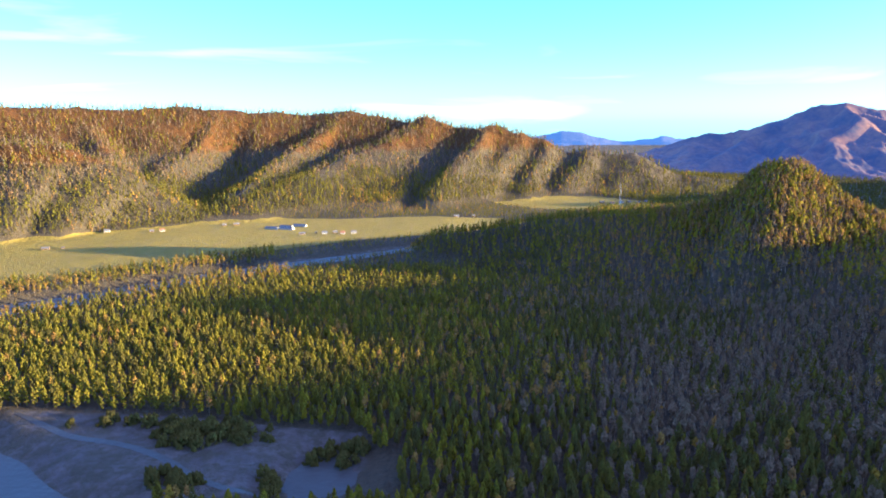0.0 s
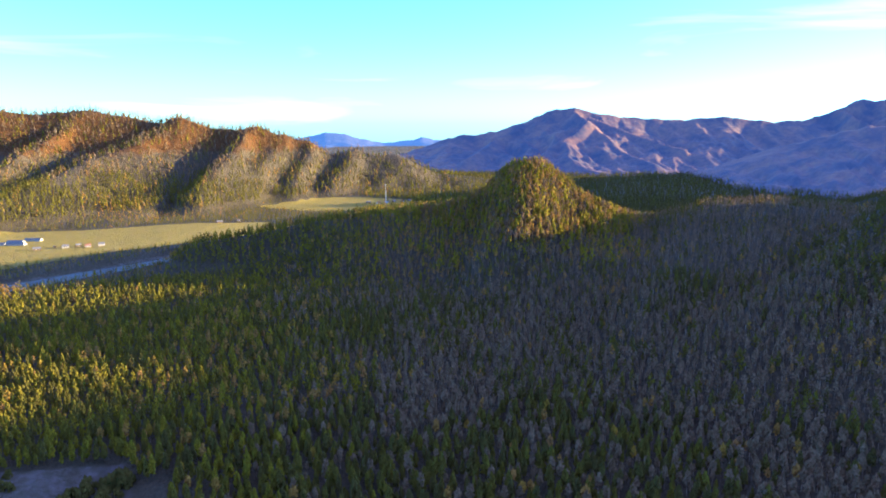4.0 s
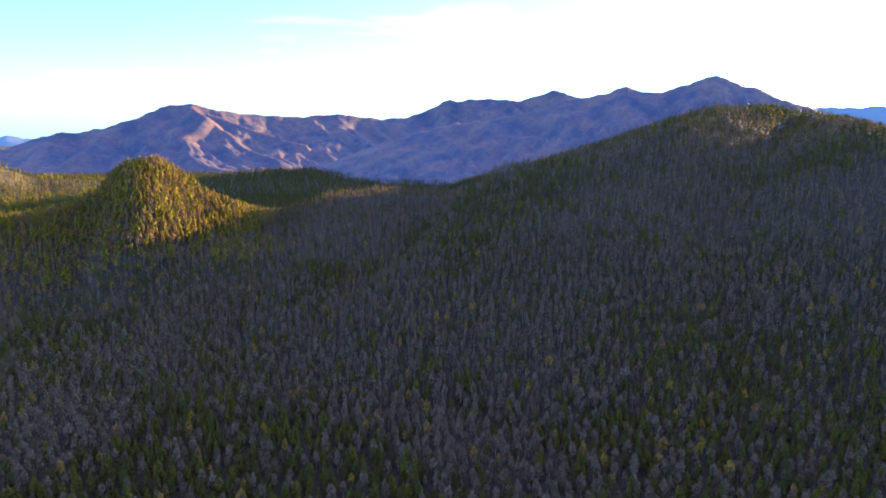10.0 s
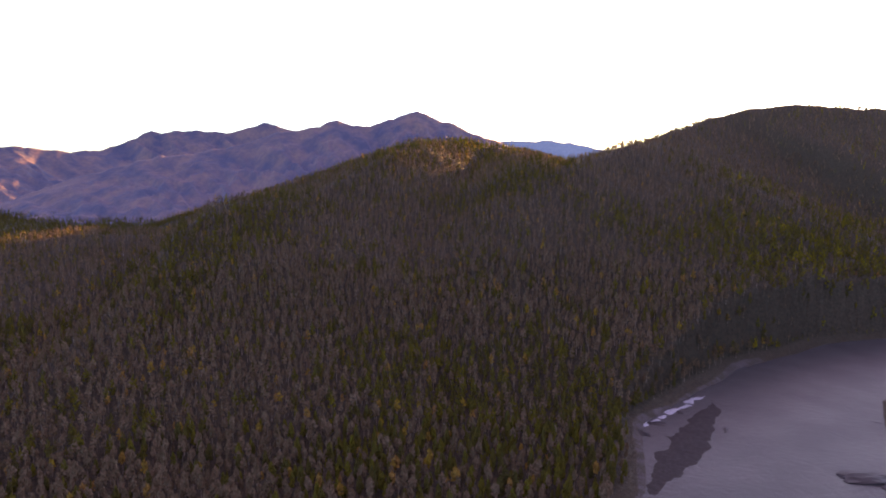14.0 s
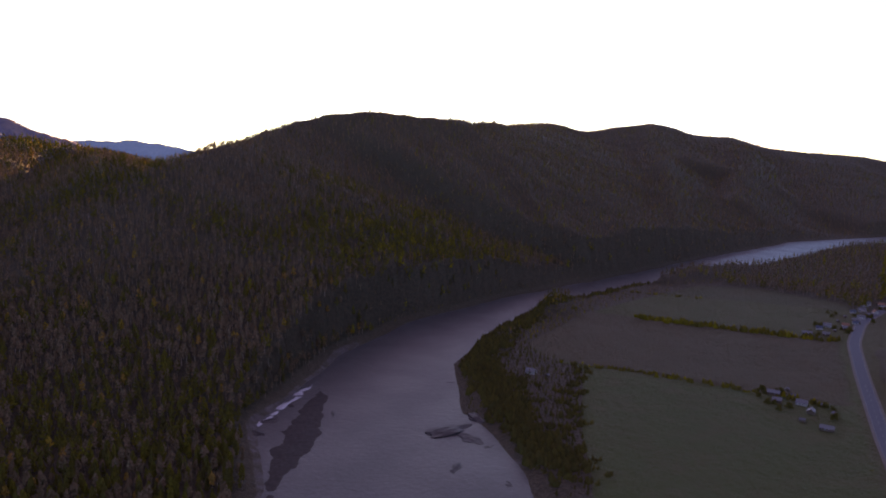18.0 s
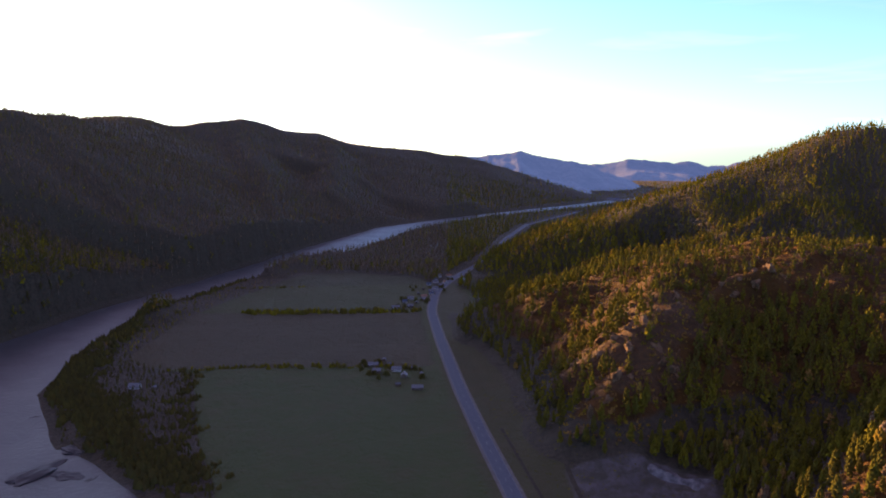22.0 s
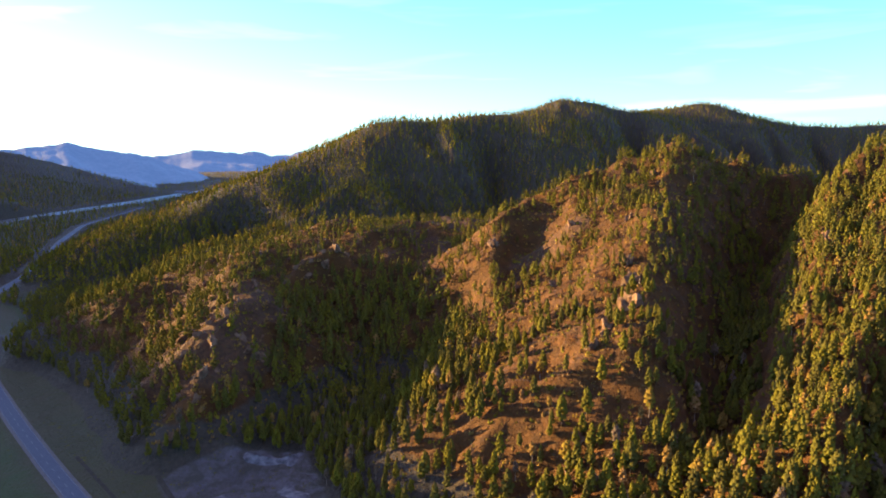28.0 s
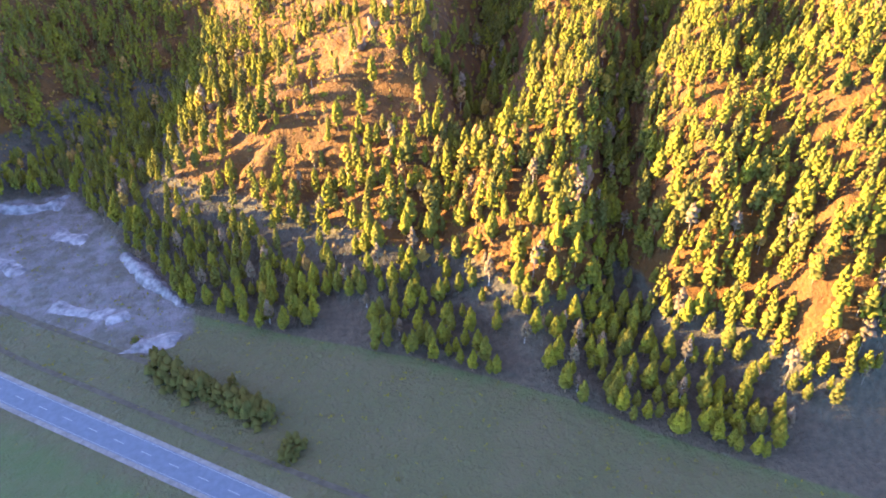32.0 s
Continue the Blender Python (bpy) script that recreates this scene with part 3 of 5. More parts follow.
# ---------------------------------------------------------------- water
def ribbon(name, line, half, z, step=8.0, across=2):
    """A flat strip along a line; half: a half-width, or a function of the place's own width."""
    pts = []
    for a, b in zip(line, line[1:]):
        n = max(1, int(math.hypot(b[0] - a[0], b[1] - a[1]) / step))
        for k in range(n):
            pts.append([a[c] + (b[c] - a[c]) * k / n for c in range(len(a))])
    pts.append(list(line[-1]))
    p = np.array(pts)
    for _ in range(6):
        p[1:-1] = (p[:-2] + 2 * p[1:-1] + p[2:]) / 4
    t = np.gradient(p[:, :2], axis=0)
    t /= np.linalg.norm(t, axis=1)[:, None]
    nrm = np.stack([-t[:, 1], t[:, 0]], -1)
    w = half(p) if callable(half) else np.full(len(p), half)
    f = np.linspace(-1, 1, across)
    Xr = p[:, 0:1] + nrm[:, 0:1] * w[:, None] * f
    Yr = p[:, 1:2] + nrm[:, 1:2] * w[:, None] * f
    return p, t, nrm, grid_mesh(name, Xr, Yr, np.full(Xr.shape, z) if not callable(z) else z(Xr, Yr))


_, _, _, me = ribbon("river", RIVER, lambda p: p[:, 2] / 2 + 9, 0.0, 12, 3)
me.materials.append(WATER)
river = tagged(new("river", me), "wide slate-grey mountain river winding through the valley", "river", kind="structure")
bm = bmesh.new()
bmesh.ops.create_circle(bm, cap_ends=True, segments=28, radius=1.0)
bmesh.ops.transform(bm, verts=bm.verts, matrix=Matrix.Translation((-50, 255, 0.02)) @ Matrix.Diagonal((19, 25, 1, 1)))
me = bpy.data.meshes.new("pool")
bm.to_mesh(me)
me.materials.append(WATER)
pool = tagged(new("still_pool", me), "small still blue pool beside the gravel bar", "water", kind="structure")

CHANNEL = [(-205, 312, 2.0), (-190, 302, 3.2), (-166, 286, 4.2), (-138, 279, 3.4), (-115, 266, 3.8), (-101, 253, 2.8), (-86, 242, 3.6), (-70, 238, 2.0)]
_, _, _, me = ribbon("channel", CHANNEL, lambda p: p[:, 2] * .5, lambda a, b: height(a.ravel(), b.ravel()).reshape(a.shape) + .12, 4, 5)
me.materials.append(WATER)
tagged(new("side_channel", me), "narrow curving side channel across the gravel bar", "water", kind="structure")

# ---------------------------------------------------------------- road
_, _, _, me = ribbon("road", ROAD, 3.3, 5.05, 6, 3)
me.materials.append(ASPHALT)
road = tagged(new("road", me), "grey asphalt valley road", "road", kind="structure")


# ---------------------------------------------------------------- distant ranges
def range_mesh(name, crest, depth, mat, label, seed, rib, step=0.25, rows=40, relief=.72, ribs=(), foot=1.0):
    """A mountain range from bearings, elevations and distances of its crest."""
    az = np.arange(crest[0][0], crest[-1][0] + 1e-6, step)
    el = np.interp(az, [c[0] for c in crest], [c[1] for c in crest])
    ds = np.interp(az, [c[0] for c in crest], [c[2] for c in crest])
    top = EYE[2] + ds * np.tan(np.radians(el)) + 3 + ds * .008 * (value_noise(az * 20, az * 0, 22, seed + 8, 4) - .5)
    v = np.linspace(-foot, 0.5, rows)
    AZ, V = np.meshgrid(az, v, indexing="ij")
    D = ds[:, None] + V * depth
    Xr, Yr = D * np.sin(np.radians(AZ)), D * np.cos(np.radians(AZ))
    r = np.abs(value_noise(np.radians(AZ) * 2500 + V * 300, V * 330 + 50, rib, seed, 5, .55) * 2 - 1) * 1.3
    prof = np.clip(1 - np.abs(V) ** 0.9, 0, 1)
    if foot > 1:
        prof = np.maximum(prof, .34 - .11 * (np.abs(V) - .6)) * (np.abs(V) > .6) + prof * (np.abs(V) <= .6)
    up = np.clip(np.abs(V) * 3, 0, 1) * (1 - .75 * np.clip((np.abs(V) - .7) / .4, 0, 1))
    Zr = (top[:, None] + 40) * prof * (1 - relief * r * up) - 40 + 7 * (value_noise(Xr, Yr, 60, seed + 3, 3) - .5)
    bend = 26 * (value_noise(Xr, Yr, 110, seed + 6, 3) - .5)
    for line in ribs:
        far, _, (z, wide) = along((Xr + bend).ravel(), (Yr - bend).ravel(), line)
        Zr = np.maximum(Zr, (z * np.clip(1 - far / wide, 0, 1) - 60 * (far > wide)).reshape(Zr.shape))
    me = grid_mesh(name, Xr, Yr, Zr)
    me.materials.append(mat)
    return tagged(new(name, me), label, "mountains", kind="structure")


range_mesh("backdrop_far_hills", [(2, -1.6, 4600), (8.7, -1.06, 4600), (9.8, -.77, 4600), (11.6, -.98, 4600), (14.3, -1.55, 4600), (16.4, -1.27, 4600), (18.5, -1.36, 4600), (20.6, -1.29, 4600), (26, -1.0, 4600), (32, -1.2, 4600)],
           500, HAZE_FAR, "hills on the far horizon, pale blue with painted haze glow", 210, 300)
PEAK_RIBS = [polar(r) for r in (
    [(29.9, 0.95, 2330, 190), (30.9, 0.2, 2240, 150), (28.6, -1.5, 2090, 120), (27.4, -2.3, 2000, 70)],
    [(30.8, 0.3, 2290, 170), (33.5, -2.1, 2080, 130), (36.1, -3.0, 1960, 70)],
    [(30.8, 0.6, 2350, 170), (35.4, -1.0, 2230, 130), (38.2, -1.9, 2120, 70)],
    [(25.6, -.2, 2351, 150), (23.7, -1.2, 2291, 130), (21.6, -2.63, 2059, 80)],
    [(41, .3, 2482, 150), (42.5, -1.24, 2331, 120), (43.4, -2.4, 2181, 70)])]
SNOW_RIBS = [polar(r) for r in (
    [(48.9, 0.9, 2860, 150), (50.0, 0.31, 2740, 120), (51.6, -0.45, 2640, 70)],
    [(55.0, 1.3, 2860, 150), (56.0, 0.6, 2740, 120), (57.2, -0.1, 2640, 70)])]
SLOPE_RIBS = [polar(r) for r in (
    [(62.8, 1.0, 1850, 120), (64.9, 0.1, 1760, 100), (66.6, -1.0, 1650, 60)],
    [(70.4, 2.9, 1880, 160), (68.6, 1.2, 1740, 130), (67.6, -.4, 1600, 80)],
    [(53.6, -.2, 1860, 120), (51.5, -1.6, 1720, 100), (50.0, -2.9, 1600, 60)])]
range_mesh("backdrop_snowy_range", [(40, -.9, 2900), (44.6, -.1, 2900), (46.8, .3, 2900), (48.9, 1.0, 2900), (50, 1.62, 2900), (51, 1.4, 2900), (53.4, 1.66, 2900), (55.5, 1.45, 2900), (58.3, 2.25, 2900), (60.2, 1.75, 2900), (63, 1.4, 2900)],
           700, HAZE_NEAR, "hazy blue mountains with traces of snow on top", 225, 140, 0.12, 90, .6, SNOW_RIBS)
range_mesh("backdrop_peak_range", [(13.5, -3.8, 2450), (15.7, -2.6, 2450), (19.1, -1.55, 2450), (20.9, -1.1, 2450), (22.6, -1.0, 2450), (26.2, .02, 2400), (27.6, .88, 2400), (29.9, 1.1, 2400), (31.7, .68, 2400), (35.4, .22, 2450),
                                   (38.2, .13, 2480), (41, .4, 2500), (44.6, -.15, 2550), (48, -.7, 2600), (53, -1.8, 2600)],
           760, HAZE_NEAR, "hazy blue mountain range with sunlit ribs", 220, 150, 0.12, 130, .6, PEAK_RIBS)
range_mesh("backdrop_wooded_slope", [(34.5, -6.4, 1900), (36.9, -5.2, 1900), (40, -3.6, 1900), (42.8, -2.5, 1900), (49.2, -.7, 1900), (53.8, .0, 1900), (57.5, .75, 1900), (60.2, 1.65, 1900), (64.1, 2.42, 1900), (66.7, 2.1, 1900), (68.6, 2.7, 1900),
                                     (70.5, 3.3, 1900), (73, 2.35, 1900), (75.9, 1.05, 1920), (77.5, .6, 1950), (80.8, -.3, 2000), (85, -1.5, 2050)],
           760, HAZE_NEAR, "long wooded mountain slope with a painted blue haze glow", 222, 130, 0.12, 110, .55, SLOPE_RIBS)
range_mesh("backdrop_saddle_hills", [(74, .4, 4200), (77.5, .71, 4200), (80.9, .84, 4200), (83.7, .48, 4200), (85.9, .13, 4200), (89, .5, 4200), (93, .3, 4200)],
           500, HAZE_FAR, "hills seen through the saddle, pale with painted haze glow", 230, 300)
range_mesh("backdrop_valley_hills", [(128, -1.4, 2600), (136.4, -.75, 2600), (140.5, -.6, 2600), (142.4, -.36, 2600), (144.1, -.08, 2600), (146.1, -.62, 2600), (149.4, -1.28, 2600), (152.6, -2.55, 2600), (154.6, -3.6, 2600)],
           900, HAZE_FAR, "wooded hill at the end of the valley, blue with painted haze glow", 240, 240, 0.15, 60)
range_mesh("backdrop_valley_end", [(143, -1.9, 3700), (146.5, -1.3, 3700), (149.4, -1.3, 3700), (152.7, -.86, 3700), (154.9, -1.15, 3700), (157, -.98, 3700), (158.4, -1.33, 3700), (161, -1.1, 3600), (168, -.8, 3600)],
           900, HAZE_FAR, "hills closing the valley, pale blue with painted haze glow", 245, 300, 0.15, 60)


# ---------------------------------------------------------------- trees
def clump(rng, c, r, tall, out):
    """A small leafy tuft: a ragged four-sided peak that leans outwards."""
    a0 = rng.rand() * 6.28
    v = []
    for k in range(4):
        q = r * (.75 + .5 * rng.rand())
        v.append((c[0] + q * math.cos(a0 + k * 1.571), c[1] + q * math.sin(a0 + k * 1.571), c[2] + r * (rng.rand() - .75) * .6))
    v.append((c[0] + out[0] * r * .6, c[1] + out[1] * r * .6, c[2] + tall))
    return v, [(0, 1, 4), (1, 2, 4), (2, 3, 4), (3, 0, 4)]


def tree_template(rng, clumps, shape, trunk=.016):
    """A tree one metre high: places, triangles, and which places are wood."""
    vs, fs, wood = [], [], []
    if trunk:
        for k in range(3):
            vs.append((trunk * math.cos(k * 2.1), trunk * math.sin(k * 2.1), -.05))
        vs.append((0, 0, .85))
        fs += [(0, 1, 3), (1, 2, 3), (2, 0, 3)]
        wood += [1] * 4
    for k in range(clumps):
        t = k / max(1, clumps - 1)
        zc = shape["base"] + (0.90 - shape["base"]) * t
        env = shape["wide"] * (1 - t ** shape["peak"]) * min(1, .55 + 2.2 * t) + .02
        a = k * 2.4 + rng.rand()
        rr = env * (0.35 + .4 * rng.rand()) * (0 if k == clumps - 1 else 1)
        out = (math.cos(a), math.sin(a))
        v, f = clump(rng, (rr * out[0], rr * out[1], zc), (env * .5 + shape["fat"]) * (.8 + .4 * rng.rand()), shape["tall"] * (.8 + .5 * rng.rand()), out)
        fs += [tuple(i + len(vs) for i in q) for q in f]
        vs += v
        wood += [0] * 5
    return np.array(vs), np.array(fs), np.array(wood)


PINE = dict(base=.22, wide=.165, peak=2.0, fat=.035, tall=.15)
BIRCH = dict(base=.44, wide=.125, peak=4.0, fat=.03, tall=.10)
STOUT = dict(base=.18, wide=.21, peak=2.0, fat=.05, tall=.19)
FARP = dict(base=.10, wide=.27, peak=1.9, fat=.07, tall=.36)
rng = np.random.RandomState(5)
SLIM = dict(base=.20, wide=.140, peak=2.4, fat=.022, tall=.11)
FINE = [tree_template(rng, 24, SLIM) for _ in range(6)] + [tree_template(rng, 16, BIRCH, .02) for _ in range(3)]
NEAR = [tree_template(rng, 10, PINE) for _ in range(6)] + [tree_template(rng, 9, BIRCH, .02) for _ in range(3)]
MID = [tree_template(rng, 6, STOUT) for _ in range(6)] + [tree_template(rng, 6, BIRCH, .02) for _ in range(3)]
FAR = [tree_template(rng, 3, FARP, 0) for _ in range(9)]


def forest(name, label, x, y, z, tall, tint, templates, pick):
    """Many trees joined into one piece of woodland."""
    V, F, T, base = [], [], [], 0
    ang = rng.rand(len(x)) * 6.283
    for k, (tv, tf, tw) in enumerate(templates):
        sel = np.where(pick == k)[0]
        if not len(sel):
            continue
        c, s = np.cos(ang[sel])[:, None], np.sin(ang[sel])[:, None]
        h = tall[sel][:, None]
        fat = h * (0.78 + .35 * rng.rand(len(sel)))[:, None]
        vx = (tv[:, 0] * c - tv[:, 1] * s) * fat + x[sel][:, None]
        vy = (tv[:, 0] * s + tv[:, 1] * c) * fat + y[sel][:, None]
        vz = tv[:, 2] * h + z[sel][:, None]
        V.append(np.stack([vx, vy, vz], -1).reshape(-1, 3))
        off = base + np.arange(len(sel))[:, None, None] * len(tv)
        F.append((tf[None] + off).reshape(-1, 3))
        T.append(np.where(tw[None] > 0, 1.0 if k > 5 else .94, tint[sel][:, None]).ravel())
        base += len(sel) * len(tv)
    F = np.concatenate(F)
    me = mesh_from(name, np.concatenate(V), F.ravel(), np.full(len(F), 3), [("tint", np.concatenate(T))])
    me.materials.append(FOLIAGE)
    return tagged(new(name, me), label, "forest", kind="stuff")


def scatter(space, lo, hi):
    n = int(2 * hi / space)
    i, j = np.meshgrid(np.arange(n), np.arange(n), indexing="ij")
    x = -hi + (i + .5 + .9 * (rng.rand(n, n) - .5)) * space
    y = -hi + (j + .5 + .9 * (rng.rand(n, n) - .5)) * space
    x, y = x.ravel(), y.ravel()
    d = np.hypot(x, y)
    az = np.degrees(np.arctan2(x, y))
    az = np.where(az < -100, az + 360, az)
    k = (d >= lo) & (d < hi) & (az > -48) & (az < 232)
    return x[k], y[k], d[k], az[k]


def in_view(x, y, z):
    """Whether a place stands clear of the land between it and the middle of the valley."""
    ok = np.ones(len(x), bool)
    for f in np.linspace(.25, .97, 26):
        ok &= height(x * f, y * f) < EYE[2] + (z + 12 - EYE[2]) * f
    return ok


def wooded(x, y, z, d, az):
    """How likely a tree is to stand at a place."""
    p = np.ones(len(x))
    dr, _, (wide,) = along(x, y, RIVER)
    p[dr < wide / 2 + 8] = 0
    dd, _, _ = along(x, y, ROAD)
    p[dd < 14] = 0
    for poly in MEADOWS:
        p[inside(x, y, poly) & (z < 9)] = 0
    p[inside(x, y, GROVE) & (dr > wide / 2 + 4)] = .9
    for poly in (BAR, PIT):
        p[inside(x, y, poly)] = 0
    n = value_noise(x, y, 40, 50, 3)
    hill = (az > 140) & (az < 230) & (d < 640) & (z > 10)
    p[hill] *= np.clip(0.55 + (n[hill] - .42) * 3.5, np.where(az[hill] < 169, .4, .2), 1) * np.where(az[hill] < 195, .52, .85)
    face = hill & (az > 170) & (az < 187) & (z > 36) & (z < 92) & (value_noise(x, y, 26, 52, 2) < .62)
    p[face] *= .45
    base = hill & (az > 158) & (az < 200) & (z < 40)
    p[base] = np.clip(p[base] * 1.7, .3, 1)
    cliff = hill & (az > 151) & (az < 158) & (d < 400)
    p[cliff] *= .8
    for line in OUTCROP_RIBS:
        p[along(x, y, line)[0] < 8] *= .2
    foot = (az > 178) & (d < 340) & (z < 9.5) & (y < -60)
    p[foot] *= np.clip((value_noise(x[foot], y[foot], 24, 58, 2) - .36) * 5, .04, 1)
    east = hill & (az > 199)
    p[east] = np.maximum(p[east], .85)
    north = (az < 20) & (d > 900) & (z > 25)
    p[north] *= np.clip(np.where(z[north] < 80, .97, .86) + (n[north] - .45) * 3.5, .2, 1)
    p[(x > -90) & (x < -18) & (y > 228) & (y < 272)] = 0
    p[(z < 1)] = 0
    belt = (az > 100) & (az < 150) & (x < 1000) & (y < -100) & (z < 9) & (dr < wide / 2 + 16)
    p[belt] *= .7
    return p


def tints(x, y, az, d, z):
    """Tree colour: green pines, yellow larches, bare grey-brown birches; some tints stand in for haze and shade."""
    r = rng.rand(len(x))
    n = value_noise(x, y, 110, 80, 3)
    az = az + np.where(az < 100, 14 * (value_noise(x, y, 70, 84, 3) - .5), 0)
    t = .05 + .68 * rng.rand(len(x)) ** 1.1
    gold = r < np.where((az > 15) & (az < 34) & (d > 560) & (d < 820), .62, np.clip((n - .42) * .9, .04, .4) * np.where((az > 138) & (d < 660), .22, 1))
    # dark pine tint; on the eastern ridge crest it stands in for shade
    t = np.where((rng.rand(len(x)) < np.clip((az + 2) / 16, 0, 1) * np.clip((116 - az) / 26, 0, 1)) & (d < np.where(az > 34, 1000, 560)), t * .45, t)
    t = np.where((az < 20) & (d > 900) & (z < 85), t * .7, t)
    t = np.where((az > 138) & (d < 660), .14 + .38 * rng.rand(len(x)), t)
    t = np.where(gold, .79 + .12 * rng.rand(len(x)) + .05 * ((az > 15) & (az < 34) & (d > 560)), t)
    bare = (rng.rand(len(x)) < np.clip((n - .3) * 3.0, .3, .8)) & (rng.rand(len(x)) < np.clip((az - 1) / 17, 0, 1) * np.clip((116 - az) / 26, 0, 1)) & (d + 150 * (rng.rand(len(x)) - .5) < np.where(az > 34, 900, 555))
    bare |= (az > 150) & (z < 40) & (d < 330) & (rng.rand(len(x)) < .08)
    t = np.where(bare, .93 + .05 * rng.rand(len(x)), t)
    t = np.where(inside(x, y, GROVE), t * .15, t)
    by_river, _, (wide_,) = along(x, y, RIVER)
    t = np.where((y > 470) & (by_river < 75) & (rng.rand(len(x)) < .45), .78 + .1 * rng.rand(len(x)), t)
    # pale bare-birch tint over the sun hill, standing in for its haze
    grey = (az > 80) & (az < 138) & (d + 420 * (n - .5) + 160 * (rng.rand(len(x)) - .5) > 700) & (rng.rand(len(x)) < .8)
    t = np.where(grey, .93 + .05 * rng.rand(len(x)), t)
    # trees behind the knoll are tinted dark in place of shade and haze
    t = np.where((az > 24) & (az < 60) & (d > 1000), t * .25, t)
    rust = (az < 20) & (d > 900) & (z > 30 + 60 * n) & (rng.rand(len(x)) < .6)
    t = np.where((az > 14) & (az < 34) & (d > 560) & (d < 820), np.maximum(t, .36 + .4 * rng.rand(len(x))), t)
    return np.where(rust, .90 + .085 * rng.rand(len(x)), t)


BANDS = [("woodland_near", 4.1, 105, 325, FINE, 9.0), ("woodland_forest", 4.1, 325, 520, NEAR, 9.0), ("woodland_slope", 5.6, 120, 430, NEAR, 9.0), ("woodland_middle", 4.7, 520, 820, MID, 8.4), ("woodland_knoll", 3.5, 560, 790, MID, 8.4), ("woodland_far", 5.8, 820, 1300, FAR, 8.6), ("woodland_range", 8.6, 1300, 1900, FAR, 9.5),
         ("woodland_valley", 19.0, 1900, 3000, FAR, 10)]
picked = []
for name, space, lo, hi, temps, tall in BANDS:
    x, y, d, az = scatter(space, lo, hi)
    z = height(x, y)
    keep = rng.rand(len(x)) < wooded(x, y, z, d, az)
    x, y, z, d, az = (q[keep] for q in (x, y, z, d, az))
    keep = in_view(x, y, z) | (rng.rand(len(x)) < .05)
    x, y, z, d, az = (q[keep] for q in (x, y, z, d, az))
    if name == "woodland_slope":
        keep = (az > 192.5) & (z > 12) & (rng.rand(len(x)) < .85)
        x, y, z, d, az = (q[keep] for q in (x, y, z, d, az))
    if name == "woodland_knoll":
        keep = (az > 17) & (az < 35) & (z > 38)
        x, y, z, d, az = (q[keep] for q in (x, y, z, d, az))
    if lo >= 1900:
        keep = (az > 112) & (az < 172)
        x, y, z, d, az = (q[keep] for q in (x, y, z, d, az))
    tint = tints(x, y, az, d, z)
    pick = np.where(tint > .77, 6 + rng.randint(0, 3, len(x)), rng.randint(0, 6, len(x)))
    low = (az > 100) & (az < 152) & (z < 9) & (d < 1300) & (y < -90) & (y > -470)
    hts = tall * np.where(((az > 88) & (az < 138) & (d > 800)) | ((az > 138) & (d > 1000)), .72, 1) * (np.where(d > 800, .5, .65) + np.where(d > 800, .7, .6) * rng.rand(len(x))) * np.where(low, .4, 1) * np.where((az > 138) & (az < 235) & (z > 14), np.where(z < 50, 1.15, .92), 1) * np.where((y > 640) & (z < 12) & (az < 12) & (az > -14), .55, 1) * np.where((az < 22) & (d > 900) & (z > 12), 1.1, 1) * np.where((az > 19) & (az < 33) & (d > 560) & (d < 760), 1.2, 1)
    if name == "woodland_near":
        # the trees at the foot of the rocky spur stand as things of their own
        order = np.argsort(np.hypot(x - 10, y + 60) + 1e4 * (y > -80))[:300]
        picked = [(x[k], y[k], z[k], hts[k], tint[k]) for k in order]
        rest = np.ones(len(x), bool)
        rest[order] = False
        x, y, z, hts, tint, pick = (q[rest] for q in (x, y, z, hts, tint, pick))
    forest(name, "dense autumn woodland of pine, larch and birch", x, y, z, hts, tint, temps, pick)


# ---------------------------------------------------------------- things
def part(name, bm, mat, parent=None, label=""):
    me = bpy.data.meshes.new(name)
    bm.to_mesh(me)
    bm.free()
    me.materials.append(mat)
    ob = new(name, me)
    if parent:
        ob.parent = parent
    if label:
        ob["label"] = label
    return ob


def box(bm, x0, y0, z0, x1, y1, z1):
    m = Matrix.Translation(((x0 + x1) / 2, (y0 + y1) / 2, (z0 + z1) / 2)) @ Matrix.Diagonal((x1 - x0, y1 - y0, z1 - z0, 1))
    return bmesh.ops.create_cube(bm, size=1.0, matrix=m)["verts"]


def boxes(*rows):
    bm = bmesh.new()
    for r in rows:
        box(bm, *r)
    return bm


def ground_at(x, y):
    return float(height(np.array([x]), np.array([y]))[0])


def copy_at(ob, m):
    """A copy at the pose and size m, whatever the first one's own size is."""
    return copy_thing(ob, m @ Matrix.Diagonal((1 / ob.scale[0], 1 / ob.scale[1], 1 / ob.scale[2], 1)))


# ---- single trees
def fine_crown(seed, shape, clumps, tint):
    r = np.random.RandomState(seed)
    vs, fs, _ = tree_template(r, clumps, shape, 0)
    me = mesh_from("crown", vs, fs.ravel(), np.full(len(fs), 3), [("tint", np.full(len(vs), tint))])
    me.materials.append(FOLIAGE)
    return me


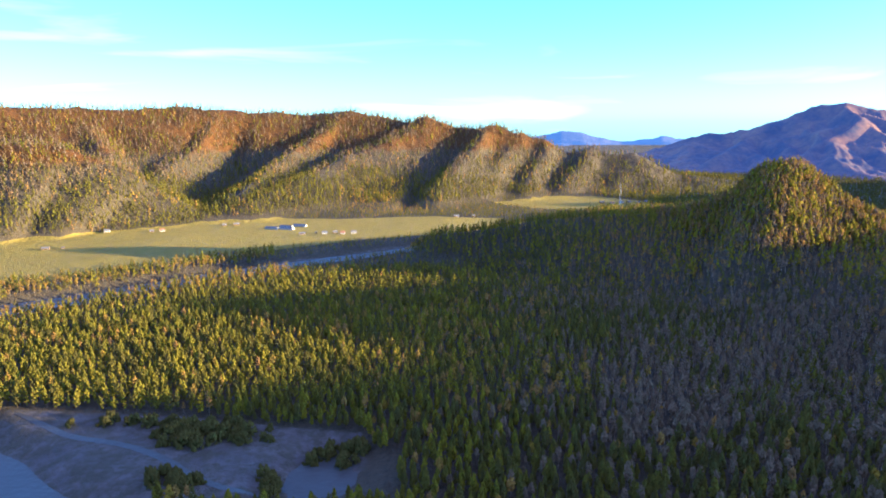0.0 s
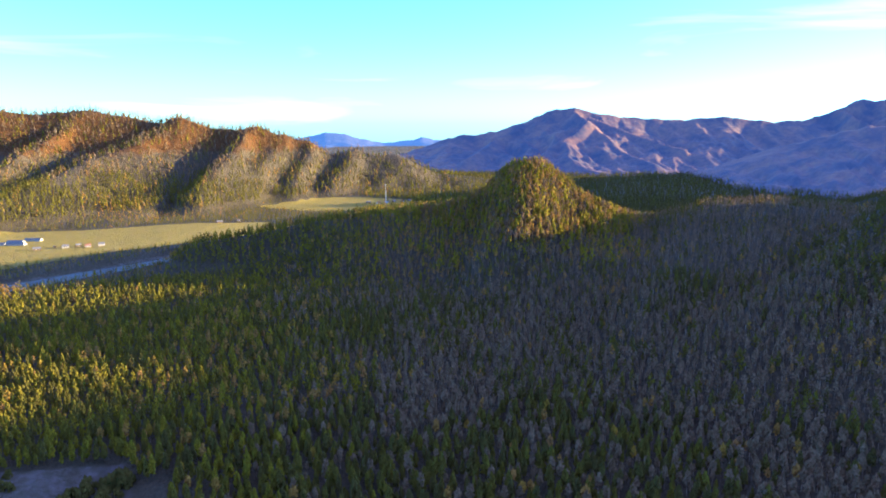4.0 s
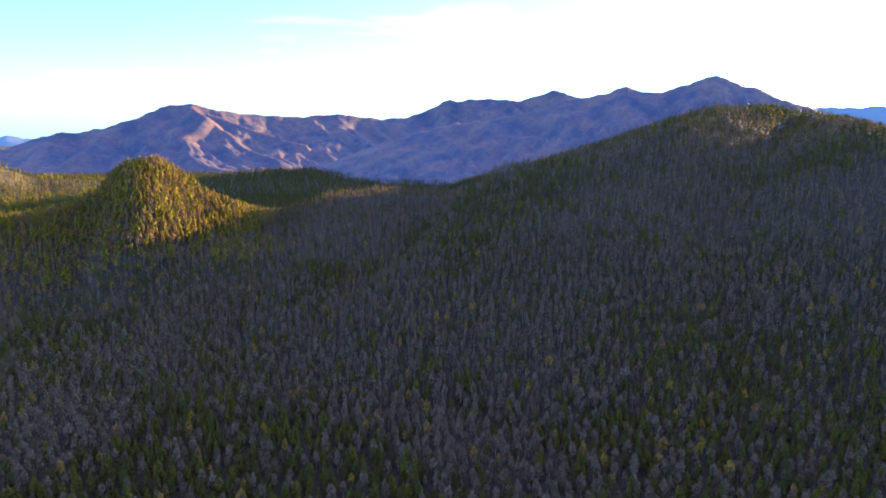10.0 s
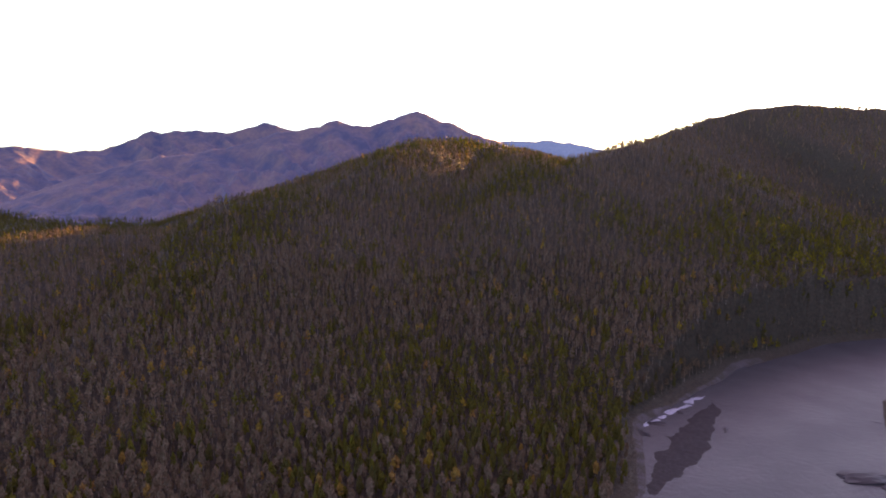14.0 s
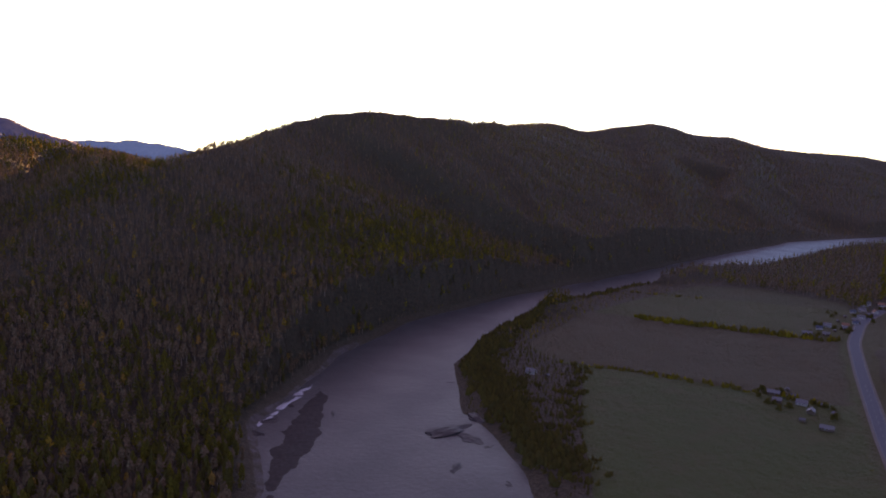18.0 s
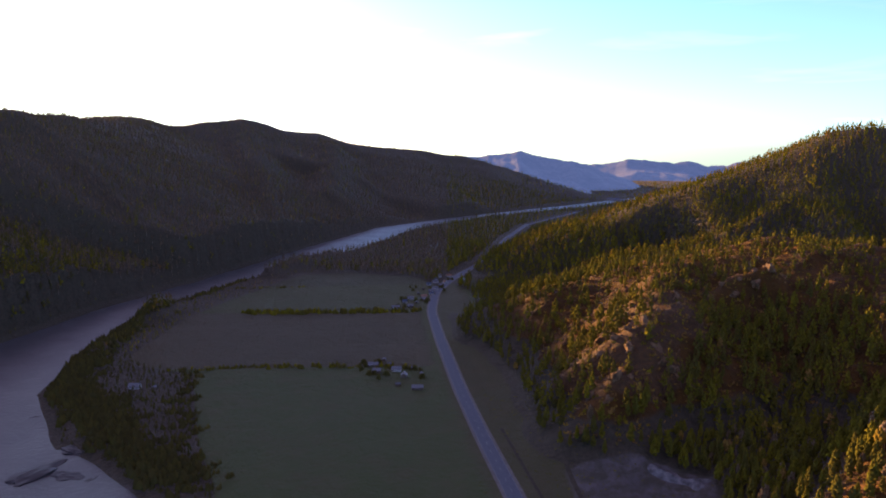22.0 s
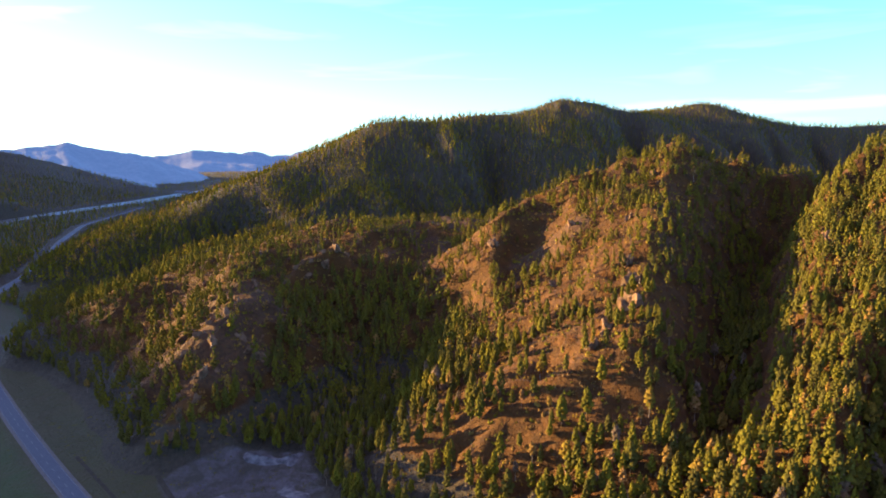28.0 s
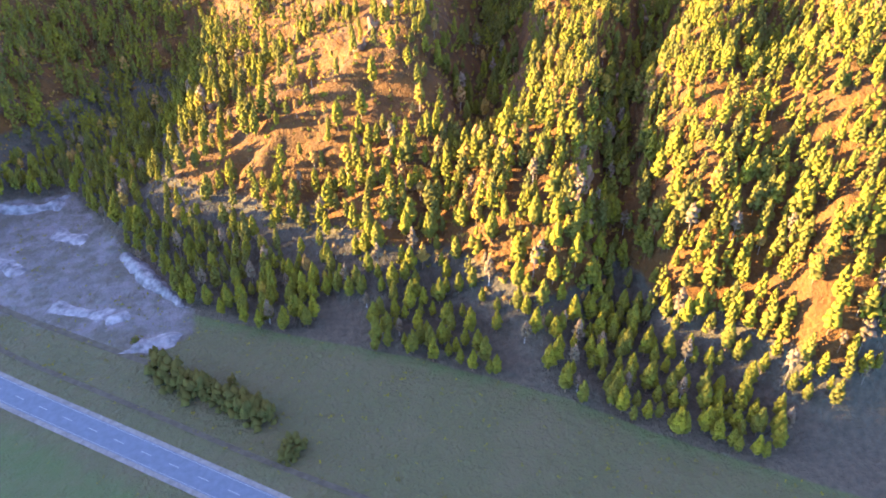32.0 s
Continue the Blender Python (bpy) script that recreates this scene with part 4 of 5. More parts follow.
def single_tree(name, label, seed, shape, clumps, tint, bark, thick):
    root = tagged(new(name), label, "tree", "trees at the foot of the rocky spur")
    bm = bmesh.new()
    r = random.Random(seed)
    bmesh.ops.create_cone(bm, segments=7, radius1=thick, radius2=thick * .25, depth=.92, matrix=Matrix.Translation((0, 0, .42)))
    for k in range(5):
        a, zz = r.random() * 6.28, .3 + .11 * k
        m = Matrix.Translation((0, 0, zz)) @ Matrix.Rotation(a, 4, "Z") @ Matrix.Rotation(radians(62), 4, "Y") @ Matrix.Translation((0, 0, .05))
        bmesh.ops.create_cone(bm, segments=4, radius1=thick * .3, radius2=thick * .08, depth=.10, matrix=m)
    part("trunk", bm, bark, root)
    crown = new("crown", fine_crown(seed, shape, clumps, tint))
    crown.parent = root
    return root


PALE_BARK = plain("pale_bark", (0.42, 0.38, 0.33), 0.9, 0.2, 6.0, 0.5)
FULL = dict(base=.20, wide=.155, peak=2.0, fat=.022, tall=.10)
OPEN = dict(base=.34, wide=.13, peak=2.2, fat=.018, tall=.09)
KINDS = [single_tree("pine_tree", "tall green pine with a ragged pointed crown", 31 + k, FULL, 46, .2 + .09 * k, BARK, .016) for k in range(6)]
KINDS += [single_tree("larch_tree", "golden autumn larch on the hillside", 51 + k, OPEN, 34, .8 + .04 * k, BARK, .014) for k in range(3)]
KINDS += [single_tree("birch_tree", "bare pale-stemmed birch with thin brown twigs", 61 + k, OPEN, 24, .95, PALE_BARK, .014) for k in range(2)]
used = set()
for px_, py_, pz_, ph_, pt_ in picked:
    k = min(5, int(pt_ / .74 * 6)) if pt_ < .77 else (6 + int(pt_ * 1000) % 3 if pt_ < .92 else 9 + int(pt_ * 1000) % 2)
    m = Matrix.Translation((px_, py_, pz_ - .2)) @ Matrix.Rotation(px_ * 7.1, 4, "Z") @ Matrix.Diagonal((ph_, ph_, ph_, 1))
    if k in used:
        copy_at(KINDS[k], m)
    else:
        used.add(k)
        KINDS[k].matrix_basis = m
for k, ob in enumerate(KINDS):
    if k not in used:
        for c in list(ob.children):
            bpy.data.objects.remove(c)
        bpy.data.objects.remove(ob)


# ---- shrubs
def shrub(seed, tint):
    r = np.random.RandomState(seed)
    vs, fs = [], []
    for k in range(34):
        a, q, zz = r.rand() * 6.28, r.rand() ** .5, r.rand()
        rad = q * (1 - zz * .7)
        v, f = clump(r, (rad * math.cos(a), rad * math.sin(a), zz * 1.1), .3, .38, (math.cos(a), math.sin(a)))
        fs += [tuple(i + len(vs) for i in g) for g in f]
        vs += v
    me = mesh_from("leaves", np.array(vs), np.array(fs).ravel(), np.full(len(fs), 3), [("tint", np.full(len(vs), tint))])
    me.materials.append(FOLIAGE)
    root = tagged(new("shrub"), "dark leafy shrub on rough open ground", "shrub", "shrubs on the valley floor")
    ob = new("foliage", me)
    ob.parent = root
    bm = bmesh.new()
    for k in range(4):
        m = Matrix.Rotation(k * 1.6, 4, "Z") @ Matrix.Rotation(radians(18), 4, "Y") @ Matrix.Translation((0, 0, .4))
        bmesh.ops.create_cone(bm, segments=5, radius1=.05, radius2=.02, depth=1.0, matrix=m)
    part("stem", bm, BARK, root)
    return root


SHRUBS = [(49, -158, 3.2), (45, -153, 3.6), (42, -150, 3.0), (38, -150, 2.6), (38, -146, 3.4), (34, -145, 2.4), (31, -142, 2.8), (27, -139, 3.3), (24, -135, 3.6), (20, -133, 3.0), (22, -138, 2.2),
          (13, -122, 2.4), (15, -119, 2.0), (58, -172, 1.6), (52, -166, 1.8), (29, -149, 1.8), (165, -262, 2.2), (180, -280, 2.6), (196, -287, 2.4), (148, -255, 2.0)]
# gardens round the farm and the village
yard_rng = np.random.RandomState(16)
for cx, cy, wx_, wy_, n_ in ((302, -283, 26, 18, 16), (456, -474, 22, 20, 10), (428, -424, 16, 20, 10), (480, -522, 14, 14, 5)):
    for _ in range(n_):
        a, q = yard_rng.rand() * 6.28, .35 + .65 * yard_rng.rand() ** .5
        SHRUBS.append((cx + wx_ * q * math.cos(a), cy + wy_ * q * math.sin(a), 1.4 + 1.2 * yard_rng.rand()))
# thickets on the gravel bar
bar_rng = np.random.RandomState(15)
for cx, cy, wx_, wy_, n_ in ((-100, 287, 29, 13, 46), (-46, 273, 13, 8, 20), (-106, 246, 12, 7, 14), (-68, 248, 4, 9, 9), (-150, 300, 26, 5, 10)):
    for _ in range(n_):
        a, q = bar_rng.rand() * 6.28, bar_rng.rand() ** .5
        SHRUBS.append((cx + wx_ * q * math.cos(a), cy + wy_ * q * math.sin(a), 2.2 + 1.9 * bar_rng.rand()))
first = shrub(7, .1)
for k, (sx, sy, r_) in enumerate(SHRUBS):
    r_ *= 1.4 if k < 13 else 1.0
    m = Matrix.Translation((sx, sy, ground_at(sx, sy) - .1)) @ Matrix.Rotation(k * 1.3, 4, "Z") @ Matrix.Diagonal((r_, r_, r_ * 1.15, 1))
    if k == 0:
        first.matrix_basis = m
    else:
        copy_at(first, m)


def tufts(name, label, category, spots, size, tint, seed):
    """Low scrub joined into one piece."""
    r = np.random.RandomState(seed)
    vs, fs, ts = [], [], []
    for (ax, ay, az_), q, t in zip(spots, size, tint):
        for k in range(3):
            a = r.rand() * 6.28
            v, f = clump(r, (ax + q * .7 * math.cos(a), ay + q * .7 * math.sin(a), az_), q * .8, q * (1.0 + .6 * r.rand()), (math.cos(a), math.sin(a)))
            fs += [tuple(i + len(vs) for i in g) for g in f]
            vs += v
            ts += [t] * 5
    me = mesh_from(name, np.array(vs), np.array(fs).ravel(), np.full(len(fs), 3), [("tint", np.array(ts))])
    me.materials.append(FOLIAGE)
    return tagged(new(name, me), label, category, kind="stuff")


def strip_spots(a, b, step, spread, seed):
    r = np.random.RandomState(seed)
    n = int(math.hypot(b[0] - a[0], b[1] - a[1]) / step)
    out = []
    for k in range(n):
        t = (k + r.rand()) / n
        qx, qy = a[0] + (b[0] - a[0]) * t + spread * r.randn(), a[1] + (b[1] - a[1]) * t + spread * r.randn()
        out.append((qx, qy, ground_at(qx, qy) - .3))
    return out


r_ = np.random.RandomState(9)
for k, ((ax, ay, bx, by), step, big) in enumerate(zip(HEDGES, (3.0, 2.2, 4.0), (1.6, 2.6, 1.6))):
    sp = strip_spots((ax, ay), (bx, by), step, 1.6, 20 + k)
    tufts("hedgerow", "dark straggling hedgerow between fields", "hedge", sp, big * (.5 + r_.rand(len(sp))), .1 + .5 * r_.rand(len(sp)), 30 + k)
sp = strip_spots((395, -200), (262, -122), 2.0, 5.0, 26) + strip_spots((380, -150), (262, -118), 1.6, 7.0, 27)
sp = [q for q in sp if q[2] > 1.2]
tufts("bank_scrub", "dark bushes along the river's grassy bank", "scrub", sp, 1.0 + 1.8 * r_.rand(len(sp)), .0 + .12 * r_.rand(len(sp)), 36)
BELT = [(258, -130), (292, -124), (324, -122), (374, -133), (427, -140), (492, -180), (586, -272), (638, -362), (681, -462), (747, -606), (860, -797)]
sp = [q for a, b in zip(BELT, BELT[1:]) for q in strip_spots(a, b, .34, 7.0, int(a[0])) if q[2] > 1.2]
tufts("river_belt", "dark belt of bushes and small trees along the riverbank", "bushes", sp, 1.2 + 2.2 * r_.rand(len(sp)), .0 + .12 * r_.rand(len(sp)), 35)
# rough grass and bushes on the sunny hillsides
qx, qy = r_.uniform(-330, 330, 40000), r_.uniform(-560, -150, 40000)
qz = height(qx, qy)
qa = np.degrees(np.arctan2(qx, qy)) % 360
ok = (qz > 13) & (qa > 146) & (qa < 214) & (np.hypot(qx, qy) < 560)
ok &= in_view(qx, qy, qz - 10)
qx, qy, qz = qx[ok][:15000], qy[ok][:15000], qz[ok][:15000]
tufts("hillside_scrub", "low russet bushes and dry grass on the slopes", "scrub", list(zip(qx, qy, qz - .2)), .35 + .8 * r_.rand(len(qx)) ** 2, np.where(r_.rand(len(qx)) < .55, .80 + .12 * r_.rand(len(qx)), .3 + .6 * r_.rand(len(qx))), 37)
qx, qy = r_.uniform(-170, 240, 9000), r_.uniform(-300, -60, 9000)
qz = height(qx, qy)
ok = inside(qx, qy, MEADOWS[1]) & (qz < 14)
dd_, _, _ = along(qx, qy, ROAD)
ok &= dd_ > 9
qx, qy, qz = qx[ok], qy[ok], qz[ok]
tufts("rough_grass", "rough tussocks of yellowing grass beside the road", "grass", list(zip(qx, qy, qz - .1)), .15 + .35 * r_.rand(len(qx)) ** 2, .05 + .5 * r_.rand(len(qx)), 38)


# ---- rocks
ROCK = plain("rock", (0.27, 0.15, 0.075), 0.9, 0.2, 0.6, 0.35)
CHALK = plain("chalk", (0.21, 0.19, 0.18), 0.95, 0.1, 0.35, 0.3)
WET_ROCK = plain("wet_rock", (0.035, 0.030, 0.027), 0.6, 0.3, 0.8, 0.5)


def rock_mesh(seed, squash, mat, rough=.45):
    bm = bmesh.new()
    bmesh.ops.create_icosphere(bm, subdivisions=3, radius=1.0)
    for v in bm.verts:
        n1 = noise.noise(v.co * 1.3 + Vector((seed * 7.1, 0, 0)))
        n2 = noise.noise(v.co * 3.5 + Vector((0, seed * 3.3, 0)))
        n3 = abs(noise.noise(v.co * 6.0 + Vector((0, 0, seed))))
        v.co *= 1 + rough * n1 + rough * .5 * n2 - rough * .5 * n3
        v.co = Vector((v.co.x * squash[0], v.co.y * squash[1], v.co.z * squash[2]))
    me = bpy.data.meshes.new("rock")
    bm.to_mesh(me)
    bm.free()
    me.materials.append(mat)
    return me


CRAGS = [rock_mesh(k, (1.0, .8, 1.5), ROCK, .7) for k in range(5)]


def on_slope(az, el):
    """Where a bearing and an elevation meet the ground."""
    d = np.arange(120, 1500, 1.5)
    px, py = d * math.sin(radians(az)), d * math.cos(radians(az))
    pz = EYE[2] + d * math.tan(radians(el))
    k = int(np.argmax(height(px, py) > pz))
    return float(px[k]), float(py[k]), float(height(px[k:k + 1], py[k:k + 1])[0])


# bearing, elevation, size, lean
CRAG_SPOTS = [(203.9, -27.0, 5.5), (204.2, -29.5, 6.5), (203.6, -25.2, 4.5), (187.6, -11.6, 5.0), (187.8, -13.4, 6.0), (187.3, -10.0, 4.0), (186.0, -15.5, 4.0), (183.5, -14.0, 3.5), (184.6, -17.0, 4.0),
              (181.6, -12.0, 3.0), (180.0, -16.0, 3.5), (178.2, -12.5, 3.0), (176.6, -8.8, 5.0), (189.2, -3.0, 3.5), (185.0, -5.2, 3.5), (182.8, -7.0, 3.0), (187.4, -6.5, 3.0), (201.6, -7.5, 4.0)]
CRAG_SPOTS += [(202.6, -10.8, 4.5), (203.9, -6.2, 4.0), (206.2, -9.5, 4.5), (207.4, -14.0, 4.0), (205.6, -19.0, 4.5), (161.6, -9.2, 5.0), (163.3, -9.0, 4.5), (162.4, -10.2, 4.0), (154.4, -14.0, 4.0), (153.2, -16.0, 4.5),
              (152.2, -18.2, 4.0), (155.4, -15.8, 3.5), (156.8, -17.5, 4.0), (147.8, -15.5, 3.0), (172.5, -20.5, 3.5), (188.5, -28.0, 4.0), (186.4, -31.0, 3.5), (192.0, -24.0, 4.0), (197.6, -26.0, 3.5), (183.8, -24.0, 3.0)]
for k, (az_, el_, size_) in enumerate(CRAG_SPOTS):
    cx, cy, cz = on_slope(az_, el_)
    ob = tagged(new("rock_outcrop", CRAGS[k % 5]), "weathered brown rock outcrop jutting from the hillside", "rock", "outcrops on the hillsides")
    ob.matrix_basis = Matrix.Translation((cx, cy, cz - size_ * .25)) @ Matrix.Rotation(k * 2.2, 4, "Z") @ Matrix.Rotation(radians(18), 4, "X") @ Matrix.Diagonal((size_ * .8, size_ * .8, size_ * .8, 1))
# brown ribs of rock on the outcrop hill
rib_rng = np.random.RandomState(77)
for line in OUTCROP_RIBS:
    for a, b in zip(line, line[1:]):
        for f in (.15, .5, .85):
            cx = a[0] + (b[0] - a[0]) * f + 15 * (rib_rng.rand() - .5)
            cy = a[1] + (b[1] - a[1]) * f + 15 * (rib_rng.rand() - .5)
            size_ = .9 + 1.3 * rib_rng.rand()
            ob = tagged(new("rock_outcrop", CRAGS[rib_rng.randint(5)]), "weathered orange-brown rock rib on the grassy hillside", "rock", "rock outcrops")
            ob.matrix_basis = Matrix.Translation((cx, cy, ground_at(cx, cy))) @ Matrix.Rotation(math.atan2(b[1] - a[1], b[0] - a[0]), 4, "Z") @ Matrix.Diagonal((size_ * 1.5, size_ * .8, size_ * .8, 1))
BOULDER = [rock_mesh(20 + k, (1.3, .9, .45), WET_ROCK) for k in range(3)]
BOULDERS = [(361, -37, 5), (323, -92, 11), (312, -98, 8), (282, -83, 6), (265, -82, 3.5), (261, -100, 5), (360, -3, 6), (379, -16, 5), (420, -113, 4), (395, -112, 3.5), (335, -110, 6), (300, -104, 5), (345, 4, 4)]
for k, (bx, by, size_) in enumerate(BOULDERS):
    ob = tagged(new("river_boulder", BOULDER[k % 3]), "dark wet boulder breaking the river's surface", "rock", "boulders in the river")
    ob.matrix_basis = Matrix.Translation((bx, by, min(0.1, ground_at(bx, by) + 1))) @ Matrix.Rotation(k * 1.9, 4, "Z") @ Matrix.Diagonal((size_, size_ * .7, size_ * .5, 1))


# ---- gravel spit and foam in the river, pale banks of the pit
def heap(name, label, category, poly, top, mat, seed, rough=.35, step=1.6, kind="", base=None):
    """A low mound over a plan outline."""
    xs, ys = [p[0] for p in poly], [p[1] for p in poly]
    gx, gy = np.arange(min(xs) - 2, max(xs) + 3, step), np.arange(min(ys) - 2, max(ys) + 3, step)
    Xh, Yh = np.meshgrid(gx, gy, indexing="ij")
    d, _, _ = along(Xh, Yh, [*poly, poly[0]])
    d = np.where(inside(Xh.ravel(), Yh.ravel(), poly).reshape(Xh.shape), d, -d)
    g = height(Xh.ravel(), Yh.ravel()).reshape(Xh.shape) if base is None else np.full(Xh.shape, base)
    wide = max(1.5, float(d.max()))
    n = value_noise(Xh, Yh, 7, seed, 3) - .5
    d = d + 9 * rough * (value_noise(Xh, Yh, 5, seed + 40, 3) - .55)
    Zh = g + np.where(d > -2, top * np.clip((d + 1.5 * n * rough * 4) / wide, -.6, 1) ** 1.0 + n * rough * np.clip(d, 0, 1), -1.2)
    me = grid_mesh(name, Xh, Yh, Zh, smooth=False)
    me.materials.append(mat)
    return tagged(new(name, me), label, category, kind=kind)


SPIT = plain("wet_gravel", (0.045, 0.035, 0.030), 0.85, 0.2, 0.5, 0.6)
FOAM = plain("foam", (0.45, 0.46, 0.48), 0.6, 0.3, 0.8, 0.6)
heap("gravel_spit", "dark wet gravel spit at the river's edge", "spit", [(258, 1), (293, 4), (323, 0), (357, -11), (410, -33), (390, -39), (330, -30), (304, -17), (275, -6)], .9, SPIT, 300, .4, 2.0, "structure", -.25)
for k, (ax, ay, bx, by) in enumerate([(352, 2, 372, -10), (374, -10, 392, -22), (394, -22, 412, -32), (330, 6, 348, 3)]):
    nx, ny = -(by - ay), bx - ax
    ln = math.hypot(nx, ny)
    nx, ny = nx / ln * 3.2, ny / ln * 3.2
    heap("rapids", "white broken water beside the gravel spit", "rapids", [(ax, ay), (bx, by), (bx + nx, by + ny), (ax + nx * 1.6, ay + ny * 1.6)], .35, FOAM, 310 + k, .5, .8, "structure", -.05)
PIT_BANKS = [([(46, -168), (60, -166), (64, -169), (58, -173), (45, -174)], 1.6), ([(42, -186), (46, -185), (62, -205), (72, -222), (68, -224), (56, -206)], 2.2), ([(98, -268), (112, -264), (122, -262), (118, -256), (100, -260)], 2.0),
             ([(72, -186), (88, -194), (86, -198), (68, -190)], .7), ([(104, -214), (122, -232), (118, -238), (100, -220)], .7), ([(62, -184), (68, -182), (70, -187), (64, -189)], 1.0), ([(86, -230), (100, -240), (96, -246), (82, -236)], .8)]
for k, (poly, top) in enumerate(PIT_BANKS):
    heap("gravel_bank", "pale chalky spoil bank of the gravel pit", "gravel bank", poly, top, CHALK, 320 + k, .5, 1.0)


# ---- road furniture: lane dashes, edge lines, shoulders, ditch
PAINT = plain("road_paint", (0.22, 0.22, 0.21), 0.7, 0.3, 3.0, 0.6)
GRIT = plain("grit", (0.16, 0.14, 0.12), 0.95, 0.1, 0.7, 0.6)
SOIL = plain("soil", (0.075, 0.062, 0.040), 0.95, 0.1, 0.5, 0.6)
p_, t_, n_, me = ribbon("road_shoulder", ROAD, 4.6, 5.0, 6, 3)
me.materials.append(GRIT)
tagged(new("road_shoulder", me), "gritty brown shoulders of the valley road", "road shoulder", kind="structure")
dash = bmesh.new()
box(dash, -1.6, -.09, 0, 1.6, .09, .012)
dash_mesh = bpy.data.meshes.new("lane_dash")
dash.to_mesh(dash_mesh)
dash.free()
dash_mesh.materials.append(PAINT)
run_ = np.concatenate([[0], np.cumsum(np.hypot(*np.diff(p_[:, :2], axis=0).T))])
for k in range(12, 70):
    q = k * 9.0
    cx, cy = np.interp(q, run_, p_[:, 0]), np.interp(q, run_, p_[:, 1])
    ex, ey = np.interp(q + 1, run_, p_[:, 0]), np.interp(q + 1, run_, p_[:, 1])
    ob = new("lane_dash", dash_mesh)
    ob.parent = road
    ob.matrix_basis = Matrix.Translation((cx, cy, 5.054)) @ Matrix.Rotation(math.atan2(ey - cy, ex - cx), 4, "Z")
for side in (-1, 1):
    line = [(a + b * side * 2.95, c + d * side * 2.95) for a, c, b, d in zip(p_[:, 0], p_[:, 1], n_[:, 0], n_[:, 1])]
    _, _, _, me = ribbon("edge_line", line, .06, 5.056, 6, 2)
    me.materials.append(PAINT)
    ob = new("edge_line", me)
    ob.parent = road
DITCH = [(150, -243), (120, -214), (103, -198), (78, -180), (52, -161), (45, -157)]
DITCH2 = [(-20, -92), (20, -119), (52, -143), (86, -168), (140, -212), (196, -257)]
for k, (line, wide) in enumerate(((DITCH, 1.0), (DITCH2, .8))):
    _, _, _, me = ribbon("ditch", line, wide, lambda a, b: height(a.ravel(), b.ravel()).reshape(a.shape) + .12, 4, 3)
    me.materials.append(SOIL)
    tagged(new("ditch", me), "dark drainage ditch through the roadside grass", "ditch", kind="structure")


# ---- houses
WALL_WOOD = plain("wall_boards", (0.16, 0.11, 0.075), 0.85, 0.2, 1.5, 0.6)
WALL_WHITE = plain("wall_white", (0.34, 0.32, 0.29), 0.85, 0.2, 1.0, 0.8)
ROOFS = [plain("roof_grey", (0.13, 0.13, 0.135), 0.6, 0.4, 1.0, 0.75), plain("roof_blue", (0.05, 0.075, 0.11), 0.5, 0.4, 1.0, 0.75), plain("roof_rust", (0.28, 0.13, 0.08), 0.7, 0.3, 1.0, 0.7),
         plain("roof_dark", (0.10, 0.10, 0.11), 0.7, 0.3, 1.0, 0.7)]
PANE = plain("window_pane", (0.03, 0.035, 0.045), 0.1, 0.6, 1.0, 0.8)
FRAME = plain("white_frame", (0.7, 0.7, 0.68), 0.6, 0.3, 2.0, 0.8)
BRICK = plain("chimney_brick", (0.33, 0.16, 0.11), 0.9, 0.2, 3.0, 0.7)
ROOF_WORD = ("pale grey", "blue", "rust-red", "dark")


def house(wide, deep, eave, ridge, wall, roof, label, name="house", category="house", windows=3):
    root = tagged(new(name), label, category)
    bm = bmesh.new()
    hx, hy = wide / 2, deep / 2
    v = [bm.verts.new(c) for c in ((-hx, -hy, -.6), (hx, -hy, -.6), (hx, hy, -.6), (-hx, hy, -.6), (-hx, -hy, eave), (hx, -hy, eave), (hx, hy, eave), (-hx, hy, eave), (-hx, 0, ridge - .1), (hx, 0, ridge - .1))]
    for f in ((0, 1, 5, 4), (2, 3, 7, 6), (1, 2, 6, 9, 5), (3, 0, 4, 8, 7), (3, 2, 1, 0), (4, 5, 9, 8), (7, 8, 9, 6)):
        bm.faces.new([v[k] for k in f])
    part("wall_shell", bm, wall, root)
    for side in (-1, 1):
        bm = bmesh.new()
        o, e = .45, (ridge - eave) / hy
        lo = [bm.verts.new((a * (hx + o), side * (hy + o), eave - o * e)) for a in (-1, 1)]
        hi = [bm.verts.new((a * (hx + o), 0, ridge)) for a in (1, -1)]
        f = bm.faces.new(lo + hi)
        g = bmesh.ops.extrude_face_region(bm, geom=[f])
        bmesh.ops.translate(bm, verts=[q for q in g["geom"] if isinstance(q, bmesh.types.BMVert)], vec=(0, 0, .14))
        bmesh.ops.recalc_face_normals(bm, faces=bm.faces)
        part("roof_slope", bm, roof, root)
    if category == "house":
        part("chimney", boxes((hx * .3, -.9, ridge - .9, hx * .3 + .6, -.3, ridge + .8)), BRICK, root)
        part("door", boxes((-hx * .75, -hy - .06, 0, -hx * .75 + .95, -hy + .02, 2.05)), WALL_WOOD, root)
    for k in range(windows):
        wx = -hx * .2 + k * hx * .95 / max(1, windows - 1)
        for side in (-1, 1):
            fr = part("window", boxes((wx - .55, side * hy - .05, 1.0, wx + .55, side * hy + .05, 2.3)), FRAME, root)
            part("pane", boxes((wx - .45, side * hy - .07, 1.1, wx + .45, side * hy + .07, 2.2)), PANE, fr)
    return root


def settle(root, x, y, turn_, s=1.0):
    root.matrix_basis = Matrix.Translation((x, y, ground_at(x, y) + .35)) @ Matrix.Rotation(radians(turn_), 4, "Z") @ Matrix.Diagonal((s, s, s, 1))


STYLES = {}


